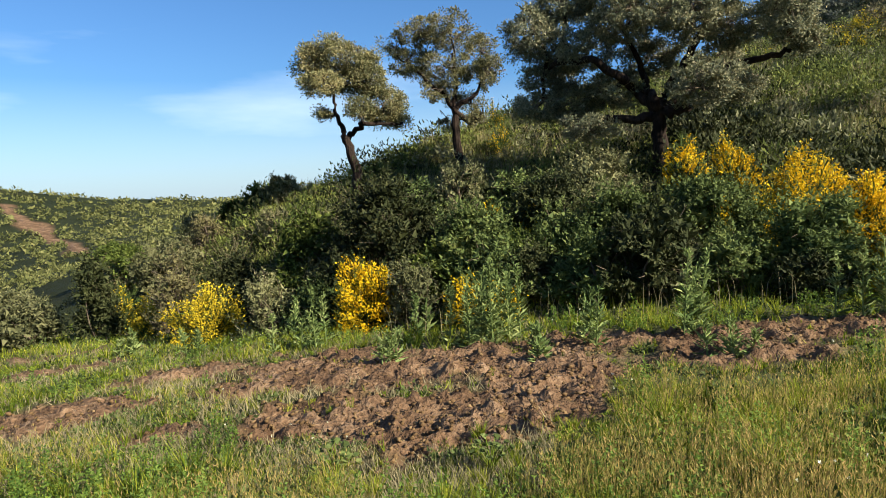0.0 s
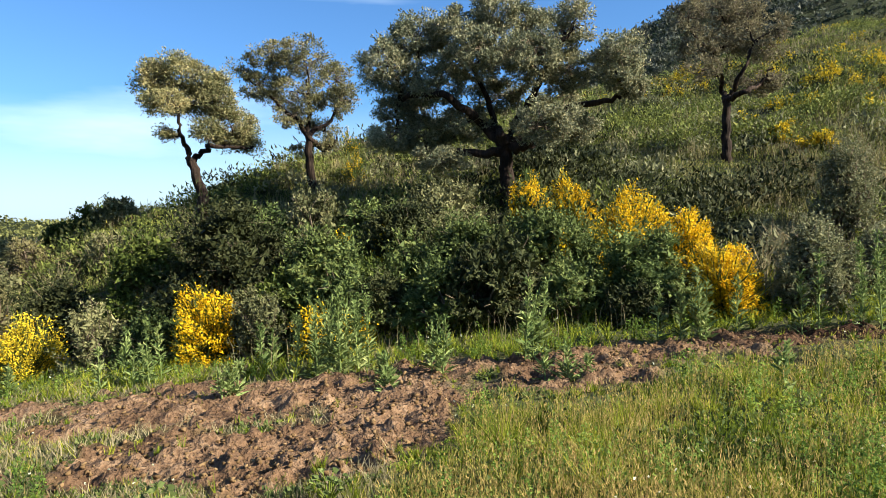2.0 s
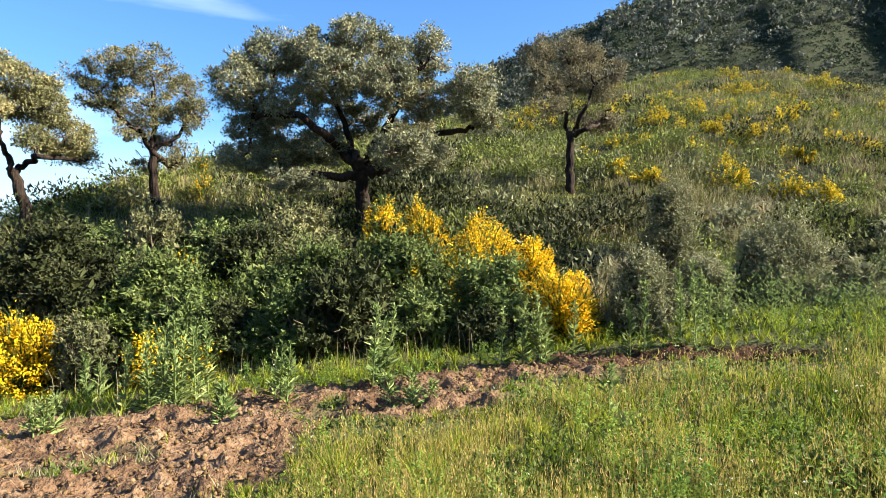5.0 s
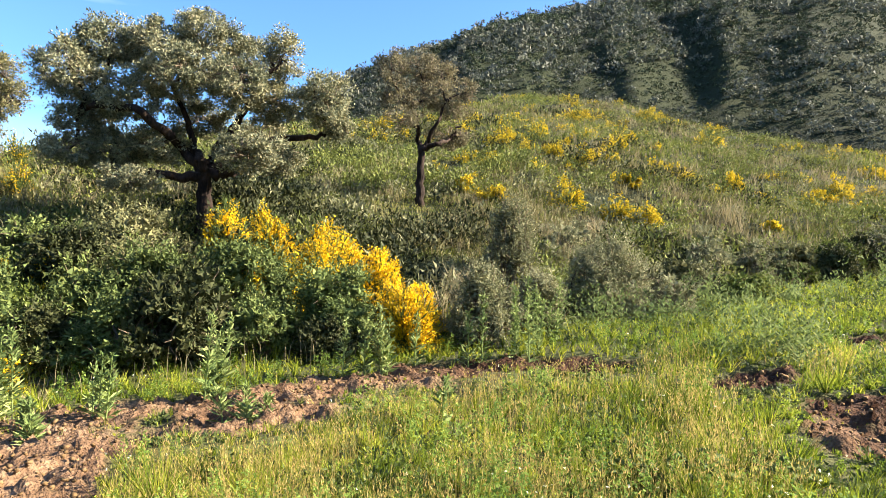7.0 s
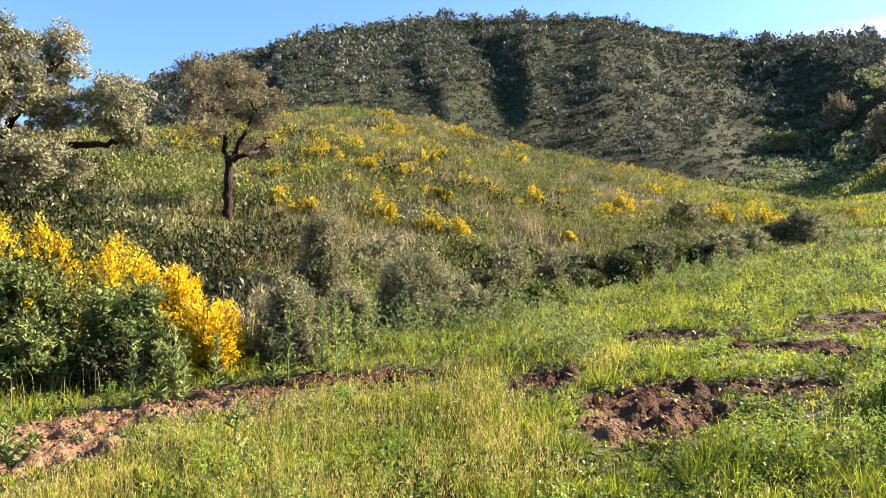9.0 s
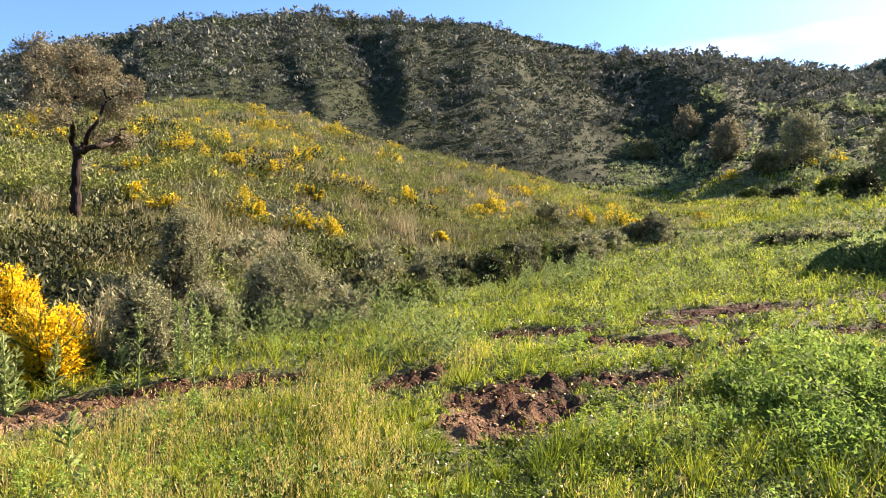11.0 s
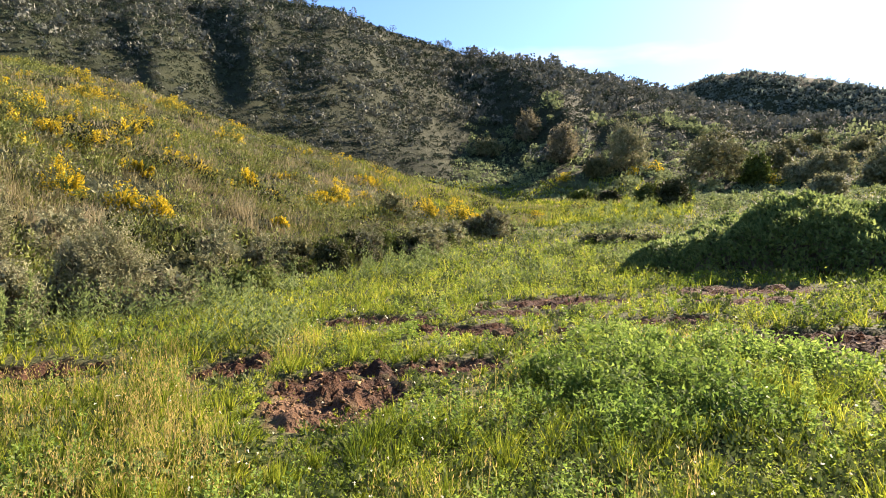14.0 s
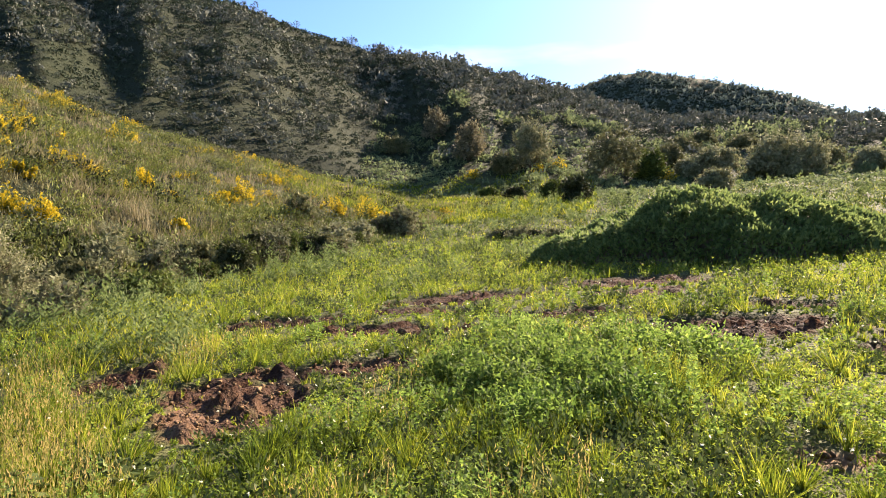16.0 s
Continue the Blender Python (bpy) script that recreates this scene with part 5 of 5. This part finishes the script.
def grow_grass():
    turf = lambda x, y, r, a, rng: soil(x, y) < 0.2 + 0.5 * rng.random(len(x)) ** 2 + 0.9 * (lattice(x * 2.4, y * 2.4, 97) > 0.80)
    at, r, a, rng = meadow(420000, 61, (-44, 122), 2.3, 66, turf)
    # gathered into tussocks
    cell = np.floor(at[:, :2] / 0.24)
    mid = cell * 0.24 + 0.12 + 0.16 * (np.stack([lattice(cell[:, 0] * 7.3, cell[:, 1] * 5.9, 101), lattice(cell[:, 0] * 6.1, cell[:, 1] * 8.3, 102)], 1) - 0.5)
    toward = mid - at[:, :2]
    pull = 0.14 * rng.uniform(0.3, 1, len(at)) * (r < 16)
    at[:, :2] += toward * np.clip(pull / (np.linalg.norm(toward, axis=1) + 1e-6), 0, 0.9)[:, None]
    at[:, 2] = height(at[:, 0], at[:, 1]) - 0.01
    own = lattice(cell[:, 0] * 3.7, cell[:, 1] * 4.3, 103)
    ok = own + 0.6 * rng.random(len(at)) > 0.46
    at, r, a, own = at[ok], r[ok], a[ok], own[ok]
    tall = (0.04 + 0.08 * lattice(at[:, 0] / 1.3, at[:, 1] / 1.3, 91) + 0.20 * own ** 3 + 0.15 * smooth((lattice(at[:, 0] / 0.33, at[:, 1] / 0.33, 99) - 0.55) / 0.25)) * rng.uniform(0.5, 1.25, len(at)) * (1 - 0.58 * nearby_soil(at[:, 0], at[:, 1])) * (1 - 0.12 * smooth((a - 58) / 24))
    soup = Soup()
    soup.spikes(at, tall, 0.0045 + 0.0011 * r, rng, 0.42)
    stuff("meadow_grass", soup, GRASS, "short bright green grass across the valley floor", "grass")
    dry = lambda x, y, r, a, rng: (soil(x, y) < 0.2) & (lattice(x / 0.7, y / 0.7, 92) + 0.30 * np.exp(-((a - 38) / 22) ** 2) - 0.32 * smooth((a - 58) / 14) > 0.43 + 0.55 * rng.random(len(x))) & (r < 10) & (nearby_soil(x, y) < 0.5)
    at, r, a, rng = meadow(60000, 62, (-40, 100), 2.3, 12, dry)
    soup = Soup()
    tall = rng.uniform(0.15, 0.40, len(at))
    tip = at + np.stack([0 * tall, 0 * tall, tall * 0.84], 1)
    soup.spikes(at, tall, 0.0026 + 0.0004 * r, rng, 0.12)
    for lift in (0.0, 0.022, 0.044):
        soup.slips(tip + rng.normal(size=(len(at), 3)) * 0.006 + [0, 0, lift], rng.normal(size=(len(at), 3)) * 0.35 + [0, 0, 1], 0.034, 0.0042 + 0.0008 * r, rng)
    stuff("dry_grass", soup, DRY_GRASS, "ripening straw-coloured grass with thin seed heads", "grass")


def grow_round_about():
    """Turf underfoot and behind."""
    x, y, r, a, rng = scatter(70000, 80, (-180, 180), 0.35, 11, 1.6)
    ok = ((r < 2.4) | (np.abs(a - 39) > 83)) & (soil(x, y) < 0.5)
    x, y = x[ok], y[ok]
    at = np.stack([x, y, height(x, y) - 0.01], 1)
    soup = Soup()
    soup.spikes(at, rng.uniform(0.05, 0.15, len(at)), 0.016, rng, 0.9)
    stuff("trodden_grass", soup, GRASS, "short green grass round the standing place", "grass")


def grow_pale_grass():
    at, r, a, rng = meadow(60000, 67, (-44, 8), 3.5, 26, lambda x, y, r, a, rng: (soil(x, y) < 0.6) & (lattice(x / 1.5, y / 1.5, 98) > 0.35))
    soup = Soup()
    soup.spikes(at, rng.uniform(0.05, 0.15, len(at)), 0.004 + 0.0011 * r, rng, 0.5)
    stuff("pale_grass", soup, STRAW, "pale dry grass over the western side of the field", "grass")


def grow_terraces():
    """Longer grass on the steps at the head of the meadow."""
    x, y, r, a, rng = scatter(60000, 81, (66, 98), 44, 118, 0)
    ok = (terrace(r, a) > 0.3) & (lattice(x / 2.6, y / 2.6, 104) > 0.25)
    x, y, r = x[ok], y[ok], r[ok]
    soup = Soup()
    soup.spikes(np.stack([x, y, height(x, y, False) - 0.02], 1), rng.uniform(0.15, 0.5, len(x)), 0.0022 * r, rng, 0.5)
    stuff("terrace_grass", soup, GRASS, "long pale green grass on steps above the meadow", "grass")


def grow_stalky_weeds():
    """Leafy single stems that stand above the grass near the path."""
    at, r, a, rng = meadow(2600, 82, (-40, 120), 2.8, 13, lambda x, y, r, a, rng: (soil(x, y) < 0.25) & (nearby_soil(x, y) < 0.8) & (lattice(x / 0.8, y / 0.8, 105) > 0.46))
    k = np.repeat(np.arange(len(at)), 54)
    h = rng.uniform(0.16, 0.42, len(at))
    u = rng.uniform(0.05, 1, len(k)) ** 0.8
    turn = rng.uniform(0, 2 * np.pi, len(k))
    lean = rng.normal(size=(len(at), 3)) * [0.15, 0.15, 0] + [0, 0, 1]
    out = np.stack([np.cos(turn), np.sin(turn), 0.4 + 0 * u], 1)
    soup = Soup()
    soup.slips(at[k] + lean[k] * (u * h[k])[:, None] + out * (0.012 + 0.05 * (1 - u) * rng.random(len(k)))[:, None], out + rng.normal(size=out.shape) * 0.4, (0.028 + 0.0018 * r[k]) * (1.25 - 0.6 * u), (0.012 + 0.0012 * r[k]), rng, loose=0.7)
    soup.spikes(at, h, 0.008, rng, 0.15)
    stuff("stalky_weeds", soup, LUSH_LEAF, "upright leafy weeds standing above the grass", "weeds")


def grow_weeds():
    turf = lambda x, y, r, a, rng: soil(x, y) < 0.35
    lush = lambda x, y, r, a, rng: turf(x, y, r, a, rng) & (lattice(x / 0.9, y / 0.9, 93) + 0.45 * smooth((a - 52) / 26) > 0.55)
    at, r, a, rng = meadow(27000, 63, (-44, 122), 2.3, 34, lush)
    # little stems with leaves all the way up, in bushy plants of many heights
    k = np.repeat(np.arange(len(at)), 30)
    size = (0.05 + 0.15 * rng.uniform(0, 1, len(at)) ** 2 + 0.07 * smooth((a - 66) / 20)) * (0.85 + 0.02 * r) * (1 - 0.7 * nearby_soil(at[:, 0], at[:, 1]))
    shoot = rng.integers(0, 6, len(k))
    turn = shoot * 1.05 + lattice(at[k, 0] * 50, at[k, 1] * 50, 5) * 6
    up = rng.uniform(0.1, 1, len(k))
    fan = np.stack([np.cos(turn) * 0.55, np.sin(turn) * 0.55, 1.15 + 0 * turn], 1) * (0.65 + 0.35 * np.sin(shoot * 2.4 + at[k, 0] * 30))[:, None]
    soup = Soup()
    soup.slips(at[k] + fan * (size[k] * up)[:, None] + rng.normal(size=(len(k), 3)) * 0.012, rng.normal(size=(len(k), 3)) * [1, 1, 0.5] + [0, 0, 0.45], (0.014 + 0.0024 * r[k]) * rng.uniform(0.6, 1.3, len(k)), (0.008 + 0.0014 * r[k]) * rng.uniform(0.6, 1.3, len(k)), rng, loose=0.7)
    stuff("meadow_weeds", soup, WEED, "leafy green weeds and clover through the grass", "weeds")
    rank = lambda x, y, r, a, rng: (soil(x, y) < 0.3) & (lattice(x / 0.55, y / 0.55, 96) + 0.12 * smooth((a - 50) / 30) + 0.2 * smooth((a - 56) / 20) * smooth((r - 10) / 8) > 0.60)
    at, r, a, rng = meadow(14000, 75, (-44, 122), 2.3, 60, rank)
    k = np.repeat(np.arange(len(at)), 24)
    d = ball(len(k), rng)
    d[:, 2] = np.abs(d[:, 2])
    size = rng.uniform(0.07, 0.22, len(at)) * (1 + r / 30) * (1 - 0.6 * nearby_soil(at[:, 0], at[:, 1]))
    soup = Soup()
    soup.slips(at[k] + d * size[k][:, None] * [1, 1, 1.2] * rng.uniform(0.3, 1, (len(k), 1)), d + rng.normal(size=d.shape) * 0.4 + [0, 0, 0.3], (0.032 + 0.0028 * r[k]) * rng.uniform(0.6, 1.3, len(k)), (0.019 + 0.0017 * r[k]) * rng.uniform(0.6, 1.3, len(k)), rng, face=d, loose=0.6)
    stuff("dark_weeds", soup, BRAMBLE_LEAF, "deep green leafy weeds in tufts through the meadow", "weeds")
    tall = lambda x, y, r, a, rng: (soil(x, y) < 0.2) & (nearby_soil(x, y) < 0.2) & ((a < 74) | (r > 15)) & ((a > 56) | (r > 11)) & (lattice(x / 2.3, y / 2.3, 94) + 0.30 * np.exp(-((a - 63) / 14) ** 2) + 0.25 * smooth((r - 30) / 20) > 0.80)
    at, r, a, rng = meadow(6200, 64, (35, 122), 8.5, 85, tall)
    k = np.repeat(np.arange(len(at)), 36)
    h = rng.uniform(0.2, 1.0, len(at))
    s = rng.uniform(0.03, 1, len(k))
    turn = rng.uniform(0, 2 * np.pi, len(k))
    soup = Soup()
    soup.slips(at[k] + np.stack([0 * s, 0 * s, s * h[k]], 1) + rng.normal(size=(len(k), 3)) * [0.07, 0.07, 0.03], np.stack([np.cos(turn), np.sin(turn), 0.5 + 0.6 * s], 1), (0.14 - 0.08 * s) * (0.7 + r[k] / 30) * rng.uniform(0.6, 1.4, len(k)), 0.02 + 0.0010 * r[k], rng)
    stuff("tall_weeds", soup, BLUE_WEED, "tall grey-green weeds where the slope meets the meadow", "weeds")
    at, r, a, rng = meadow(900, 65, (-20, 120), 2.4, 14, lambda x, y, r, a, rng: (soil(x, y) < 0.3) & (lattice(x / 1.1, y / 1.1, 95) + 0.2 * smooth((a - 50) / 30) > 0.62))
    soup = Soup()
    up = rng.uniform(0.16, 0.34, len(at))
    k = np.repeat(np.arange(len(at)), 4)
    soup.leaves(at[k] + np.stack([0 * up[k], 0 * up[k], up[k]], 1), rng.normal(size=(len(k), 3)) + [0, 0, 0.6], 0.010 + 0.0009 * r[k], 0.008 + 0.0008 * r[k], rng)
    stuff("small_flowers", soup, PETAL, "tiny white and cream flowers in the grass", "flowers")


grow_grass()
grow_round_about()
grow_pale_grass()
grow_weeds()
grow_stalky_weeds()
grow_terraces()


def rosette(x, y, wide, label, seed, n=16, tall=0.18):
    """Broad-leaved plant close to the ground."""
    rng = np.random.default_rng(seed)
    root = thing("mallow_plant", x, y, label, "plant", "broad-leaved plants in the meadow")
    for k in range(n):
        stem, leaf = Soup(), Soup()
        turn, out = k * 2.4, wide / 2 * math.sqrt((k + 0.5) / n)
        tip = np.array([math.cos(turn) * out, math.sin(turn) * out, tall * rng.uniform(0.7, 1.3) * (1.15 - 0.4 * out / wide * 2)])
        stem.tube(curve([0, 0, 0], tip, [0, 0, 0.03], 4), [0.006, 0.005, 0.004, 0.003], 4)
        for f in range(5):
            w = turn + (f - 2) * 0.62
            d = np.array([[math.cos(w), math.sin(w), 0.15 + rng.normal() * 0.15]])
            leaf.leaves(tip[None] - d * 0.01, d, 0.085 * wide / 0.5 * rng.uniform(0.7, 1.1), 0.075 * wide / 0.5, rng, 0.15)
        st = part("leaf_stalk", stem, WEED, root)
        part("leaf", leaf, BRAMBLE_LEAF, st)


for n, (px, py, w) in enumerate([(4.25, 2.5, 0.5), (4.55, 2.0, 0.42), (3.95, 2.85, 0.36), (-0.9, 4.7, 0.35), (0.2, 4.4, 0.3)]):
    rosette(px, py, w, "dark green broad-leaved plant low in the grass", 400 + n, 26 if w > 0.55 else 16, 0.2 if w < 0.55 else 0.34)

def weed_clump(x, y, wide, tall, label, seed, stems_n=46):
    """Loose ferny weeds that lean outwards, higher in the middle."""
    rng = np.random.default_rng(seed)
    root = thing("weed_clump", x, y, label, "weeds", "weed clumps in the meadow", rng.uniform(0, 360), 0.02)
    stems, green = Soup(), Soup()
    for _ in range(stems_n):
        u, w = rng.normal(size=2) * 0.42
        foot = np.array([u * wide * 0.6, w * wide * 0.42, 0])
        up = tall * math.exp(-(u * u + w * w) * 1.1) * rng.uniform(0.5, 1.25)
        tip = foot + [u * tall * 0.7 + rng.normal() * 0.06, w * tall * 0.7 + rng.normal() * 0.06, up]
        path = curve(foot, tip, [0, 0, 0.04], 4)
        stems.tube(path, [0.005, 0.004, 0.003, 0.002], 3)
        n = 64
        s = rng.uniform(0.1, 1, n)
        at = np.stack([np.interp(s, np.linspace(0, 1, 4), path[:, c]) for c in range(3)], 1) + rng.normal(size=(n, 3)) * [0.05, 0.05, 0.03]
        at[:, 2] = np.maximum(at[:, 2], 0.01)
        way = rng.normal(size=(n, 3)) + [u, w, 0.5]
        green.slips(at, way, rng.uniform(0.03, 0.062, n), rng.uniform(0.02, 0.04, n), rng)
    tagged(part("stem_fan", stems, WEED, root), kind="stuff")
    part("foliage", green, LUSH_LEAF, root)


for n, (px, py, w, tl) in enumerate([(6.6, -0.1, 1.1, 0.36), (7.0, -1.0, 1.3, 0.40), (7.6, -0.5, 1.2, 0.34), (6.3, -1.1, 0.9, 0.28), (8.4, -1.4, 1.2, 0.34), (7.9, -1.9, 1.1, 0.30), (7.3, 0.3, 0.9, 0.30), (6.1, -0.5, 0.9, 0.24), (8.6, -0.6, 0.9, 0.28), (9.6, -0.2, 1.0, 0.25)]):
    weed_clump(px, py, w, tl, "bushy bright green weed clump in the meadow", 420 + n)


def dry_stalks():
    """Thin dead stalks in front of the bank."""
    rng = np.random.default_rng(71)
    a = rng.uniform(-6, 46, 110)
    r = np.interp(a, BEARING, TOE) - rng.uniform(0.1, 1.0, len(a))
    x, y = r * np.sin(np.radians(a)), r * np.cos(np.radians(a))
    soup = Soup()
    soup.blades(np.stack([x, y, height(x, y)], 1), rng.uniform(0.35, 0.8, len(a)), 0.010, rng, 0.14)
    stuff("dry_stalks", soup, STRAW, "thin dead stalks standing before the bank", "stalks")


dry_stalks()


def reed(x, y, tall, seed):
    rng = np.random.default_rng(seed)
    root = thing("reed_clump", x, y, "clump of pale dry reeds on the bank", "grass", "reeds on the bank")
    soup = Soup()
    at = np.concatenate([rng.normal(size=(70, 2)) * 0.22, np.zeros((70, 1))], 1)
    soup.blades(at, rng.uniform(0.6, 1.1, 70) * tall, 0.022, rng, 0.3)
    part("reed_tuft", soup, STRAW, root)


for n, (px, py, tl) in enumerate([(-6.6, 20.2, 1.5), (-5.6, 20.8, 1.3), (-2.3, 18.6, 1.4), (-7.6, 19.4, 1.2), (-4.2, 19.6, 1.1), (8.6, 11.4, 1.1), (9.8, 12.3, 1.0), (14.2, 13.4, 1.1), (16.8, 14.6, 1.1), (20.2, 13.6, 1.0), (24.4, 14.6, 1.1)]):
    reed(px, py, tl, 450 + n)


# ---- clods on the dug soil ----
def clods():
    x, y, r, a, rng = scatter(60000, 66, (-40, 118), 3.0, 18, 0)
    ok = soil(x, y) > 0.55
    x, y, r = x[ok][:14000], y[ok][:14000], r[ok][:14000]
    cube = np.array([(i, j, k) for i in (-1, 1) for j in (-1, 1) for k in (-1, 1)], float)
    faces = np.array([[0, 1, 3, 2], [4, 6, 7, 5], [0, 4, 5, 1], [2, 3, 7, 6], [0, 2, 6, 4], [1, 5, 7, 3]])
    n = len(x)
    size = 0.005 + 0.030 * rng.uniform(0, 1, n) ** 3
    v = cube[None] * rng.uniform(0.1, 1.1, (n, 8, 3))
    turn = rng.uniform(0, 2 * np.pi, n)
    c, s = np.cos(turn)[:, None], np.sin(turn)[:, None]
    v = np.stack([v[..., 0] * c - v[..., 1] * s, v[..., 0] * s + v[..., 1] * c, v[..., 2] * 0.75 + 0.2 * v[..., 0]], -1) * size[:, None, None]
    v += np.stack([x, y, height(x, y) + size * 0.15], 1)[:, None]
    soup = Soup()
    soup.add(v.reshape(-1, 3), (8 * np.arange(n)[:, None, None] + faces).reshape(-1, 4))
    stuff("soil_clods", soup, CLOD, "crumbled red-brown clods over the dug soil", "soil")


clods()
